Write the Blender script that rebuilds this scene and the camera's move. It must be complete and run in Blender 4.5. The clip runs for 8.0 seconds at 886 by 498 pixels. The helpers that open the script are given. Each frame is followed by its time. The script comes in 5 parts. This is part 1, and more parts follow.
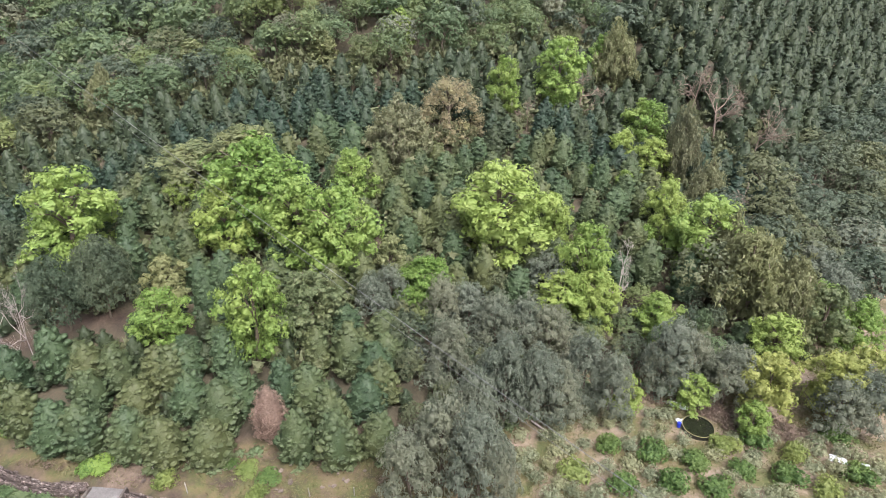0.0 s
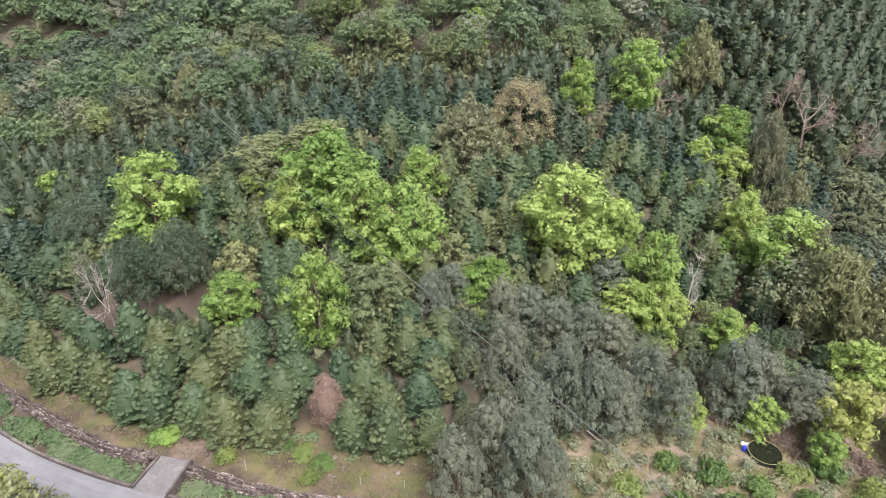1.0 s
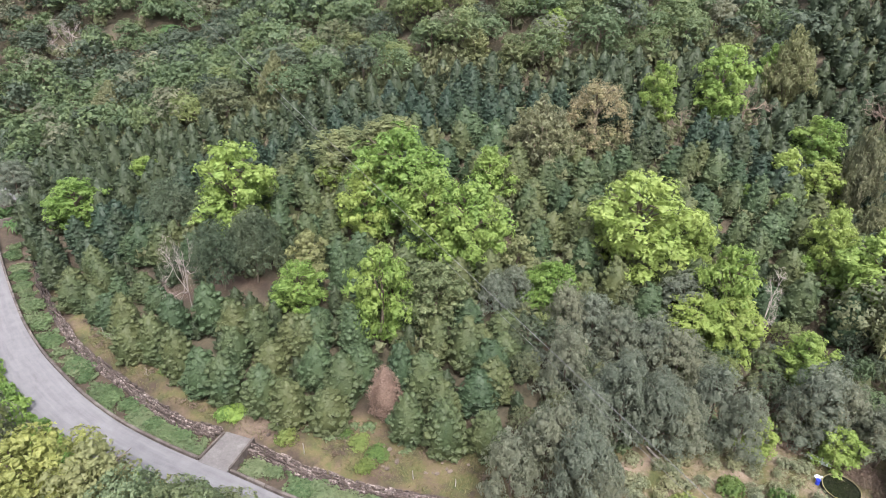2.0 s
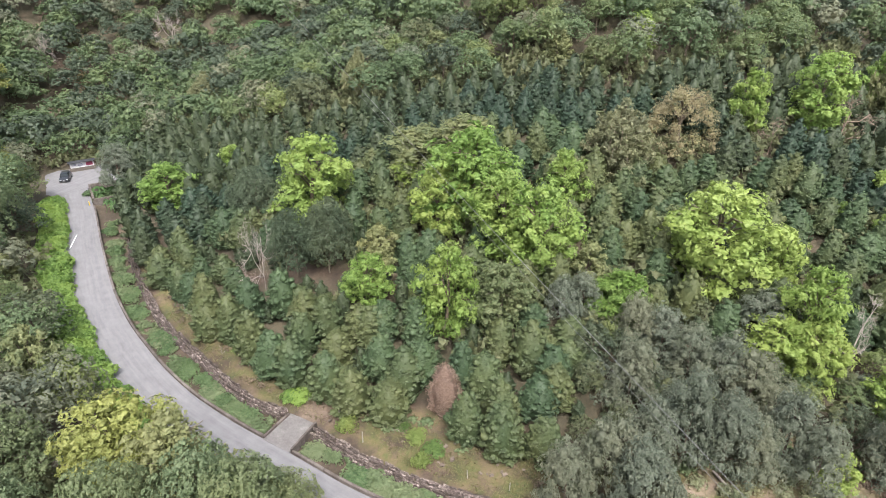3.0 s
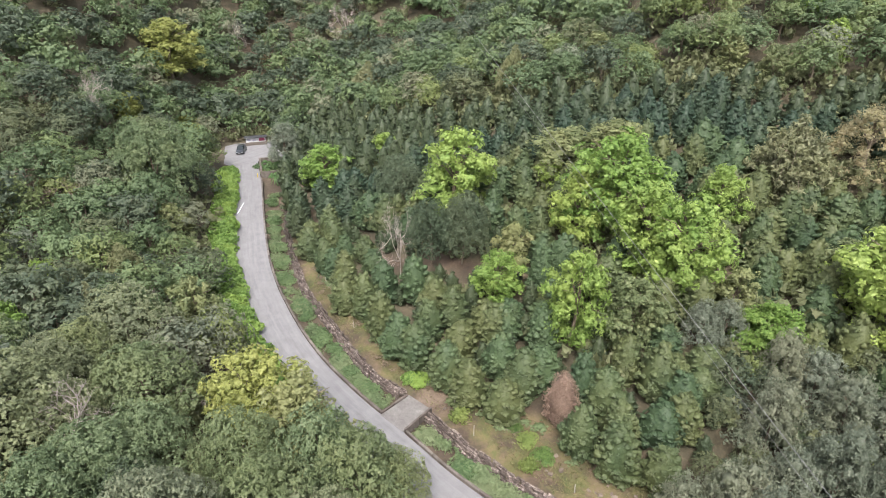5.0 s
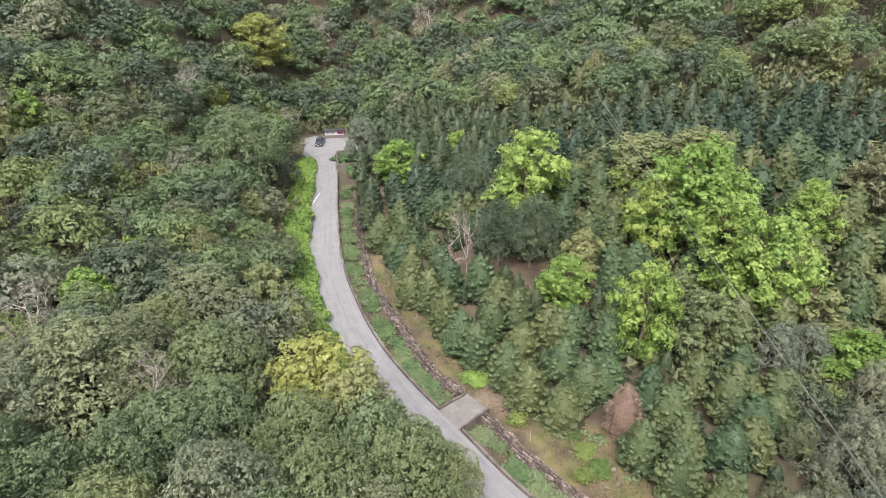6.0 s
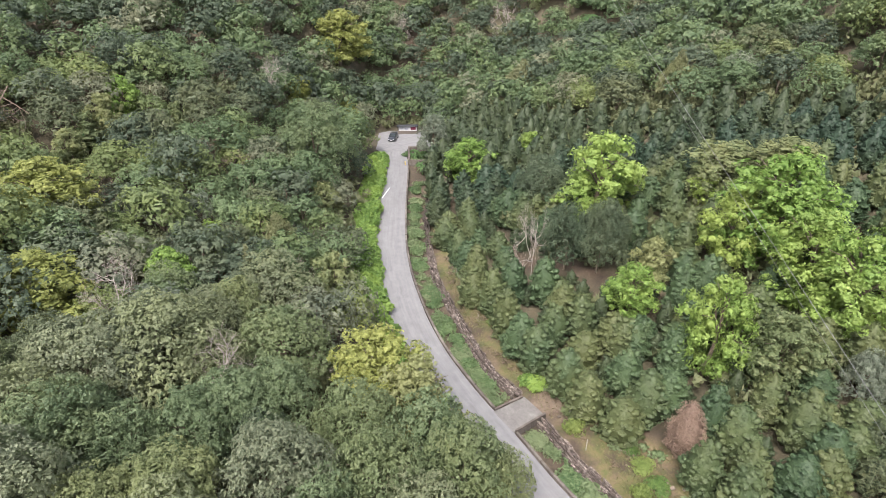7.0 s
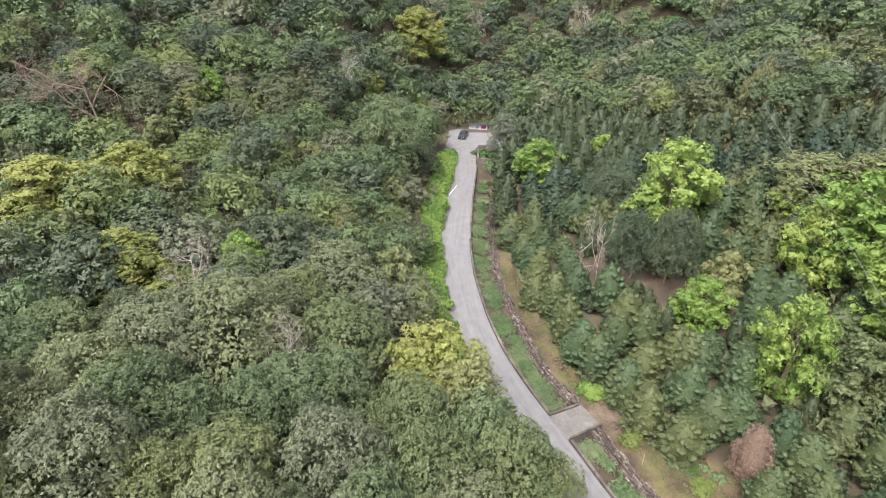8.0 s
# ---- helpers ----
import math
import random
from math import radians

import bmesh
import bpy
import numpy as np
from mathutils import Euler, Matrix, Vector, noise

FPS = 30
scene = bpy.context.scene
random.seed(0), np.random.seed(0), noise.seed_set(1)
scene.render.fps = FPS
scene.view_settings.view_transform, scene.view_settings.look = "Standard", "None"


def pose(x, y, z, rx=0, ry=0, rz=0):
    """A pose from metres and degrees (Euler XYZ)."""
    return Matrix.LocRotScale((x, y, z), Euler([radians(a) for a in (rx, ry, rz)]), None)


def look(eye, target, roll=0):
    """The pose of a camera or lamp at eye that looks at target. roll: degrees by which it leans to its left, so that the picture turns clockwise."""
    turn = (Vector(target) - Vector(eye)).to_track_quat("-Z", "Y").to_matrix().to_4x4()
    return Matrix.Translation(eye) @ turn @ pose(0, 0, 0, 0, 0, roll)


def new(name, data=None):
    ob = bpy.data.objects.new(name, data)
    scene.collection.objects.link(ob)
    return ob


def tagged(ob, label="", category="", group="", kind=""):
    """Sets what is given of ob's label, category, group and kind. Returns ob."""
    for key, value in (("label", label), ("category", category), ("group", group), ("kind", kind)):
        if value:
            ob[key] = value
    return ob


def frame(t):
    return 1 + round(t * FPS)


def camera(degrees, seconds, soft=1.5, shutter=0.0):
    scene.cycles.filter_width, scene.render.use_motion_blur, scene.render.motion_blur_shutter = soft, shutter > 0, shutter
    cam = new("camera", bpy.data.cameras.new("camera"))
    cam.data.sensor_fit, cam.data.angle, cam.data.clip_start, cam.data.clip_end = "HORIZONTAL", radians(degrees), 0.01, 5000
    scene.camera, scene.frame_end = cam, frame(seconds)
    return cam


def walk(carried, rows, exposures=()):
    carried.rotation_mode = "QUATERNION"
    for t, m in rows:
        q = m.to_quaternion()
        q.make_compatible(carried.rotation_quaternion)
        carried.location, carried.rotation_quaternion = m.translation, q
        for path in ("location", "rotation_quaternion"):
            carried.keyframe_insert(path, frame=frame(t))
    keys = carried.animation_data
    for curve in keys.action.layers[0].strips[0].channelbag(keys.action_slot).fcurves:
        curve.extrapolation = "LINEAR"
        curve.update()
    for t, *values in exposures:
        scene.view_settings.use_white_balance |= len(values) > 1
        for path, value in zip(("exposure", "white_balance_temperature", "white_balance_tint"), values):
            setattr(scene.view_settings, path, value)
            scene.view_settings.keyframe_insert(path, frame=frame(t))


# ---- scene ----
cam = camera(73.5, 8.0, soft=0.5)
EYE = (0.0, 0.0, 45.0)
TURN = [(0.0, 0.0, -28.34), (0.5, 3.41, -28.38), (1.0, 6.91, -28.38), (1.5, 10.43, -28.38), (3.0, 21.6, -28.44),
        (3.5, 25.33, -28.46), (4.0, 29.0, -28.52), (4.5, 32.57, -28.56), (6.0, 43.63, -28.68), (6.5, 47.23, -28.73),
        (7.0, 50.81, -28.81), (7.5, 54.33, -28.88), (8.0, 57.8, -28.95)]
walk(cam, [(t, pose(*EYE, 90 + tilt, 0, yaw)) for t, yaw, tilt in TURN], [(0.0, 1.48, 6200, 14), (1.5, 1.48, 6200, 14), (3.5, 1.48, 6400, 9.5), (8.0, 1.5, 6500, 10)])

# ---- daylight: a bright overcast sky, a broad soft sun ----
SUN_HIGH, SUN_ROUND = 58.0, 150.0
world = bpy.data.worlds.new("overcast_sky")
scene.world = world
world.use_nodes = True
sky = world.node_tree.nodes.new("ShaderNodeTexSky")
sky.sky_type, sky.sun_disc = "NISHITA", False
sky.sun_elevation, sky.sun_rotation = radians(SUN_HIGH), radians(SUN_ROUND)
sky.air_density, sky.dust_density, sky.ozone_density = 1.0, 6.0, 1.0
grey = world.node_tree.nodes.new("ShaderNodeHueSaturation")
grey.inputs["Saturation"].default_value = 0.5
world.node_tree.links.new(sky.outputs[0], grey.inputs["Color"])
back = world.node_tree.nodes["Background"]
world.node_tree.links.new(grey.outputs[0], back.inputs[0])
back.inputs[1].default_value = 0.15
sun = new("sun", bpy.data.lights.new("sun", "SUN"))
sun.data.energy, sun.data.angle, sun.data.color = 1.5, radians(14), (1.0, 0.965, 0.92)
sun.matrix_world = look((math.sin(radians(SUN_ROUND)) * 90, math.cos(radians(SUN_ROUND)) * 90, 90 * math.tan(radians(SUN_HIGH))), (0, 0, 0))

# -- lie of the land --
PARAPET = np.array([(70, 27), (30, 29), (-10, 30.6), (-21.5, 31.4), (-29.2, 33.0), (-35.9, 34.0), (-43.8, 35.9), (-50.5, 38.4),
                    (-60.1, 43.0), (-68.1, 47.8), (-76.6, 53.9), (-85.6, 60.7), (-93.9, 67.2), (-105.8, 75.6), (-118, 84.5)])
FOOT = np.array([(110, 128), (70, 86), (52, 69), (42, 58), (34, 52.5), (14, 52), (8, 46.5), (-3, 41.5), (-15, 40.5), (-28, 41), (-36, 42),
                 (-45, 45.5), (-57, 50.6), (-71, 58.3), (-85, 66.8), (-98, 76.3), (-125, 96), (-170, 130)])


def side(line, x, y):
    """Signed distance from a line of points that runs from east to west: positive to its north. And how far along it."""
    x, y = np.asarray(x, float), np.asarray(y, float)
    best, sign, along, run = np.full(x.shape, 1e9), np.ones(x.shape), np.zeros(x.shape), 0.0
    last = len(line) - 2
    for i in range(last + 1):
        ax, ay = line[i]
        dx, dy = line[i + 1] - line[i]
        n = math.hypot(dx, dy)
        t = ((x - ax) * dx + (y - ay) * dy) / (n * n)
        t = np.clip(t, -30.0 if i == 0 else 0.0, 31.0 if i == last else 1.0)
        d = np.hypot(x - ax - t * dx, y - ay - t * dy)
        near = d < best
        best = np.where(near, d, best)
        sign = np.where(near, np.where((x - ax) * dy - (y - ay) * dx > 0, 1.0, -1.0), sign)
        along = np.where(near, run + t * n, along)
        run += n
    return best * sign, along


def soft(v, w):
    """A ramp that starts gently over w metres."""
    return np.where(v <= 0, 0.0, np.where(v < w, v * v / (2 * w), v - w / 2))


def swell(x, y):
    return (np.sin(x * 0.11 + 1.3) * np.sin(y * 0.13 + 0.4) + 0.6 * np.sin(x * 0.23 + y * 0.19) + 0.4 * np.sin(x * 0.41 - y * 0.37 + 2.0))


def land(x, y):
    x, y = np.asarray(x, float), np.asarray(y, float)
    s, a = side(PARAPET, x, y)
    f, _ = side(FOOT, x, y)
    east = np.clip((x - 36) / 14, 0, 1)
    hill = soft(f, 5) * (0.36 + 0.34 * east) + soft(f - 52, 15) * (0.28 - 0.1 * east)
    left = soft(-s - 6.2, 6)
    bank = left * 0.25 + soft(left - 60, 30) * 0.2
    go = -(x + 31) * 0.87 + (y - 37) * 0.48
    west = soft(go - 25, 25) * 0.24 * np.clip(left / 26, 0, 1) * np.clip((170 - left) / 90, 0, 1)
    head = soft(go - 102, 14) * 0.5
    rough = np.clip((np.maximum(f, left) - 3) / 15, 0, 1)
    trench = 0.9 * np.clip(1 - np.abs(s - 2.3) / 2.2, 0, 1) ** 0.5 * np.clip((go + 400) / 10, 0, 1)
    trench = np.where((s > 0.1) & (s < 4.5) & (go < 88), 0.7, 0.0)
    return hill + bank + west + head + swell(x, y) * 0.8 * rough - trench
# -- end of the land --

# ---- materials ----
MAT = {}


def shader(name):
    m = bpy.data.materials.new(name)
    m.use_nodes = True
    t = m.node_tree
    return m, t.nodes, t.links, t.nodes["Principled BSDF"]


def noise_node(nodes, links, scale, detail=4.0, rough=0.6, where=None):
    n = nodes.new("ShaderNodeTexNoise")
    n.inputs["Scale"].default_value, n.inputs["Detail"].default_value, n.inputs["Roughness"].default_value = scale, detail, rough
    if where is not None:
        links.new(where, n.inputs["Vector"])
    return n


def ramp(nodes, links, fac, stops):
    r = nodes.new("ShaderNodeValToRGB")
    e = r.color_ramp.elements
    while len(e) < len(stops):
        e.new(0.5)
    for i, (at, c) in enumerate(stops):
        e[i].position, e[i].color = at, (*c, 1)
    links.new(fac, r.inputs[0])
    return r


def math_node(nodes, links, op, a, b):
    n = nodes.new("ShaderNodeMath")
    n.operation = op
    for i, v in enumerate((a, b)):
        if isinstance(v, (int, float)):
            n.inputs[i].default_value = v
        else:
            links.new(v, n.inputs[i])
    return n.outputs[0]


def mix_node(nodes, links, fac, a, b, blend="MIX"):
    n = nodes.new("ShaderNodeMix")
    n.data_type, n.blend_type = "RGBA", blend
    for i, v in ((0, fac), (6, a), (7, b)):
        if isinstance(v, (int, float)):
            n.inputs[i].default_value = v
        elif isinstance(v, tuple):
            n.inputs[i].default_value = (*v, 1)
        else:
            links.new(v, n.inputs[i])
    return n.outputs[2]


def leaf_material(name, dark, light, other=None, spread=0.4, each=0.35, thin=0.4, patch=0.25, grain=7.0, facet=0.4, mottle=0.7):
    """Foliage: fine leaves that face every way, each a little different, each tree a little more, some drifting to another tint."""
    m, nodes, links, b = shader(name)
    geo, info = nodes.new("ShaderNodeNewGeometry"), nodes.new("ShaderNodeObjectInfo")
    big = noise_node(nodes, links, patch, 2.0, 0.5, geo.outputs["Position"])
    cell = nodes.new("ShaderNodeTexVoronoi")
    cell.inputs["Scale"].default_value, cell.inputs["Randomness"].default_value = grain, 1.0
    links.new(geo.outputs["Position"], cell.inputs["Vector"])
    tone = nodes.new("ShaderNodeSeparateColor")
    links.new(cell.outputs["Color"], tone.inputs[0])
    f = math_node(nodes, links, "MULTIPLY", geo.outputs["Random Per Island"], each)
    f = math_node(nodes, links, "ADD", f, math_node(nodes, links, "MULTIPLY", info.outputs["Random"], spread))
    f = math_node(nodes, links, "ADD", f, math_node(nodes, links, "MULTIPLY", math_node(nodes, links, "SUBTRACT", tone.outputs[0], 0.5), mottle))
    f = math_node(nodes, links, "ADD", f, math_node(nodes, links, "MULTIPLY", math_node(nodes, links, "SUBTRACT", big.outputs["Fac"], 0.42), 1.0))
    colour = ramp(nodes, links, f, [(0.0, (dark[0] * 1.3, dark[1] * 1.3, dark[2] * 1.5)), (1.0, (light[0] * 0.95, light[1] * 0.95, light[2] * 1.06))]).outputs[0]
    if other:
        hue = math_node(nodes, links, "FRACT", math_node(nodes, links, "MULTIPLY", info.outputs["Random"], 7.31), 0.0)
        hue = math_node(nodes, links, "ADD", math_node(nodes, links, "MULTIPLY", hue, 0.55), math_node(nodes, links, "MULTIPLY", big.outputs["Fac"], 0.6))
        hue = ramp(nodes, links, hue, [(0.45, (0, 0, 0)), (0.85, (1, 1, 1))]).outputs[0]
        colour = mix_node(nodes, links, hue, colour, other)
    links.new(colour, b.inputs["Base Color"])
    b.inputs["Roughness"].default_value = 0.55
    b.inputs["Specular IOR Level"].default_value = 0.35
    turn = nodes.new("ShaderNodeVectorMath")
    turn.operation = "SUBTRACT"
    links.new(cell.outputs["Color"], turn.inputs[0])
    turn.inputs[1].default_value = (0.5, 0.5, 0.5)
    lean = nodes.new("ShaderNodeVectorMath")
    lean.operation = "MULTIPLY_ADD"
    links.new(turn.outputs[0], lean.inputs[0])
    lean.inputs[1].default_value = (facet, facet, facet)
    links.new(geo.outputs["Normal"], lean.inputs[2])
    flat = nodes.new("ShaderNodeVectorMath")
    flat.operation = "NORMALIZE"
    links.new(lean.outputs[0], flat.inputs[0])
    links.new(flat.outputs[0], b.inputs["Normal"])
    tr = nodes.new("ShaderNodeBsdfTranslucent")
    links.new(colour, tr.inputs[0])
    mx = nodes.new("ShaderNodeMixShader")
    mx.inputs[0].default_value = thin
    links.new(b.outputs[0], mx.inputs[1])
    links.new(tr.outputs[0], mx.inputs[2])
    links.new(mx.outputs[0], nodes["Material Output"].inputs[0])
    MAT[name] = m
    return m


def rough_material(name, stops, scale=2.0, fine=18.0, rough=0.9, bump=0.4, spread=0.0, detail=6.0):
    m, nodes, links, b = shader(name)
    geo, info = nodes.new("ShaderNodeNewGeometry"), nodes.new("ShaderNodeObjectInfo")
    n1 = noise_node(nodes, links, scale, detail, 0.65, geo.outputs["Position"])
    n2 = noise_node(nodes, links, fine, 5.0, 0.7, geo.outputs["Position"])
    f = math_node(nodes, links, "ADD", math_node(nodes, links, "MULTIPLY", n1.outputs["Fac"], 0.65), math_node(nodes, links, "MULTIPLY", n2.outputs["Fac"], 0.35))
    if spread:
        f = math_node(nodes, links, "ADD", f, math_node(nodes, links, "MULTIPLY", math_node(nodes, links, "SUBTRACT", info.outputs["Random"], 0.5), spread))
        f = math_node(nodes, links, "ADD", f, math_node(nodes, links, "MULTIPLY", math_node(nodes, links, "SUBTRACT", geo.outputs["Random Per Island"], 0.5), spread))
    links.new(ramp(nodes, links, f, stops).outputs[0], b.inputs["Base Color"])
    b.inputs["Roughness"].default_value = rough
    bp = nodes.new("ShaderNodeBump")
    bp.inputs["Strength"].default_value, bp.inputs["Distance"].default_value = bump, 0.05
    links.new(n2.outputs["Fac"], bp.inputs["Height"])
    links.new(bp.outputs[0], b.inputs["Normal"])
    MAT[name] = m
    return m


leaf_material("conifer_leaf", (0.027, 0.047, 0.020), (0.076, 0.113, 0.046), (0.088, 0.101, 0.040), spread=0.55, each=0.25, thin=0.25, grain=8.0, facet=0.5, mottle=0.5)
# same conifers higher up: dimness and bluish haze put into the leaf colour
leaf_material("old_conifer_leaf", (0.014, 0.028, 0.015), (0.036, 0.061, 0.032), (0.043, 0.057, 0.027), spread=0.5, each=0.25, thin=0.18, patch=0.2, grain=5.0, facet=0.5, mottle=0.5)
leaf_material("broad_leaf", (0.036, 0.053, 0.030), (0.120, 0.150, 0.086), (0.125, 0.138, 0.070))
leaf_material("broad_green", (0.052, 0.080, 0.034), (0.165, 0.222, 0.098), (0.175, 0.208, 0.075))
leaf_material("broad_dull", (0.058, 0.074, 0.046), (0.210, 0.232, 0.150), (0.195, 0.200, 0.125))
leaf_material("broad_leaf_fine", (0.045, 0.066, 0.034), (0.136, 0.170, 0.096), (0.130, 0.146, 0.078), thin=0.45)
leaf_material("broad_green_fine", (0.068, 0.098, 0.044), (0.195, 0.245, 0.118), (0.190, 0.215, 0.100), thin=0.45)
leaf_material("broad_dull_fine", (0.090, 0.106, 0.058), (0.240, 0.262, 0.155), (0.210, 0.235, 0.125), thin=0.45)
leaf_material("lime_leaf", (0.085, 0.146, 0.027), (0.262, 0.370, 0.088), (0.272, 0.340, 0.092))
leaf_material("olive_leaf", (0.080, 0.105, 0.042), (0.220, 0.245, 0.105), (0.225, 0.235, 0.105))
leaf_material("yellow_leaf", (0.125, 0.144, 0.036), (0.335, 0.348, 0.100), (0.285, 0.315, 0.092))
leaf_material("bamboo_leaf", (0.092, 0.098, 0.048), (0.240, 0.242, 0.130), (0.200, 0.212, 0.100))
leaf_material("orange_leaf", (0.180, 0.155, 0.078), (0.335, 0.300, 0.155), (0.270, 0.295, 0.100), patch=0.3)
leaf_material("dead_leaf", (0.17, 0.118, 0.080), (0.37, 0.265, 0.185))
leaf_material("acacia_leaf", (0.098, 0.116, 0.074), (0.220, 0.246, 0.168), (0.210, 0.220, 0.150), thin=0.5)
leaf_material("hedge_leaf", (0.075, 0.135, 0.028), (0.235, 0.345, 0.080), (0.215, 0.310, 0.072))
leaf_material("bed_leaf", (0.050, 0.088, 0.032), (0.170, 0.235, 0.095), (0.180, 0.215, 0.115))
leaf_material("orchard_leaf", (0.115, 0.132, 0.068), (0.29, 0.31, 0.175), (0.27, 0.275, 0.155))
leaf_material("citrus_leaf", (0.045, 0.085, 0.020), (0.155, 0.230, 0.060), (0.215, 0.250, 0.075))
leaf_material("grass_leaf", (0.075, 0.088, 0.028), (0.160, 0.175, 0.058), (0.145, 0.118, 0.065), patch=0.5)
leaf_material("under_leaf", (0.048, 0.066, 0.030), (0.150, 0.185, 0.085), (0.16, 0.165, 0.085), patch=0.3)
leaf_material("dry_leaf", (0.115, 0.080, 0.060), (0.27, 0.195, 0.150), (0.20, 0.16, 0.11))
leaf_material("palm_leaf", (0.04, 0.085, 0.025), (0.12, 0.19, 0.06))
rough_material("bark", [(0.3, (0.07, 0.052, 0.038)), (0.7, (0.17, 0.135, 0.10))], 3.0, 25.0)
rough_material("pale_bark", [(0.3, (0.22, 0.185, 0.165)), (0.7, (0.42, 0.37, 0.345))], 3.0, 25.0)
rough_material("brown_bark", [(0.3, (0.13, 0.09, 0.07)), (0.7, (0.26, 0.20, 0.16))], 3.0, 25.0)
rough_material("kerb_concrete", [(0.3, (0.032, 0.026, 0.022)), (0.5, (0.075, 0.060, 0.052)), (0.72, (0.16, 0.14, 0.125))], 1.1, 9.0, spread=0.15)
rough_material("pad_concrete", [(0.3, (0.075, 0.068, 0.065)), (0.55, (0.14, 0.13, 0.125)), (0.75, (0.22, 0.21, 0.20))], 0.9, 7.0, bump=0.2)
rough_material("rubble", [(0.34, (0.028, 0.020, 0.017)), (0.5, (0.060, 0.044, 0.038)), (0.58, (0.110, 0.086, 0.076)), (0.66, (0.28, 0.235, 0.215))], 3.4, 12.0, spread=0.12)
rough_material("pale_rock", [(0.3, (0.07, 0.052, 0.042)), (0.7, (0.17, 0.135, 0.112))], 2.0, 9.0, spread=0.3)
rough_material("plastic_sheet", [(0.3, (0.55, 0.6, 0.62)), (0.7, (0.85, 0.87, 0.88))], 3.0, 12.0, rough=0.45)
rough_material("tank_rim", [(0.3, (0.10, 0.09, 0.04)), (0.7, (0.28, 0.25, 0.12))], 3.0, 15.0, rough=0.7)
rough_material("wire_metal", [(0.3, (0.10, 0.10, 0.10)), (0.7, (0.2, 0.2, 0.2))], 5.0, 15.0, rough=0.5)
rough_material("red_petal", [(0.3, (0.35, 0.05, 0.05)), (0.7, (0.55, 0.12, 0.10))], 3.0, 12.0)


def plain(name, colour, rough=0.6, metal=0.0, coat=0.0):
    m, nodes, links, b = shader(name)
    geo = nodes.new("ShaderNodeNewGeometry")
    n = noise_node(nodes, links, 6.0, 5.0, 0.6, geo.outputs["Position"])
    dim = tuple(c * 0.82 for c in colour)
    links.new(mix_node(nodes, links, n.outputs["Fac"], dim, colour), b.inputs["Base Color"])
    b.inputs["Roughness"].default_value, b.inputs["Metallic"].default_value, b.inputs["Coat Weight"].default_value = rough, metal, coat
    MAT[name] = m
    return m


plain("car_paint", (0.02, 0.022, 0.028), 0.3, 0.3, 0.6)
plain("car_glass", (0.015, 0.02, 0.022), 0.08)
plain("tyre_rubber", (0.02, 0.02, 0.02), 0.8)
plain("rim_metal", (0.4, 0.4, 0.42), 0.35, 0.9)
plain("lamp_glass", (0.7, 0.72, 0.75), 0.15)
plain("tail_red", (0.35, 0.02, 0.02), 0.3)
plain("board_white", (0.62, 0.62, 0.64), 0.5)
plain("board_red", (0.22, 0.03, 0.07), 0.5)
plain("board_text", (0.16, 0.16, 0.24), 0.5)
plain("board_roof", (0.022, 0.023, 0.026), 0.9)
plain("board_wall", (0.12, 0.10, 0.085), 0.85)
plain("tank_liner", (0.015, 0.015, 0.012), 0.5)
plain("blue_plastic", (0.02, 0.04, 0.42), 0.4)
plain("yellow_paint", (0.6, 0.42, 0.04), 0.5)
plain("post_grey", (0.36, 0.33, 0.30), 0.8)
m, nodes, links, b = shader("dark_water")
b.inputs["Base Color"].default_value, b.inputs["Roughness"].default_value = (0.012, 0.014, 0.008, 1), 0.06
w = noise_node(nodes, links, 3.0, 3.0, 0.5)
wb = nodes.new("ShaderNodeBump")
wb.inputs["Strength"].default_value, wb.inputs["Distance"].default_value = 0.05, 0.02
links.new(w.outputs["Fac"], wb.inputs["Height"])
links.new(wb.outputs[0], b.inputs["Normal"])
MAT["dark_water"] = m

# road: pale worn concrete with long streaks, blotches and cross joints
m, nodes, links, b = shader("road_concrete")
geo, uv = nodes.new("ShaderNodeNewGeometry"), nodes.new("ShaderNodeUVMap")
uv.uv_map = "along"
stretch = nodes.new("ShaderNodeMapping")
stretch.inputs["Scale"].default_value = (2.2, 0.12, 1)
links.new(uv.outputs[0], stretch.inputs[0])
n1 = noise_node(nodes, links, 1.0, 5.0, 0.6, stretch.outputs[0])
n2 = noise_node(nodes, links, 0.7, 6.0, 0.65, geo.outputs["Position"])
n3 = noise_node(nodes, links, 14.0, 5.0, 0.7, geo.outputs["Position"])
f = math_node(nodes, links, "ADD", math_node(nodes, links, "MULTIPLY", n1.outputs["Fac"], 0.4), math_node(nodes, links, "MULTIPLY", n2.outputs["Fac"], 0.35))
f = math_node(nodes, links, "ADD", f, math_node(nodes, links, "MULTIPLY", n3.outputs["Fac"], 0.25))
colour = ramp(nodes, links, f, [(0.3, (0.095, 0.091, 0.094)), (0.5, (0.148, 0.144, 0.149)), (0.7, (0.20, 0.196, 0.20))]).outputs[0]
links.new(colour, b.inputs["Base Color"])
b.inputs["Roughness"].default_value = 0.85
rb = nodes.new("ShaderNodeBump")
rb.inputs["Strength"].default_value, rb.inputs["Distance"].default_value = 0.25, 0.03
links.new(n3.outputs["Fac"], rb.inputs["Height"])
links.new(rb.outputs[0], b.inputs["Normal"])
MAT["road_concrete"] = m

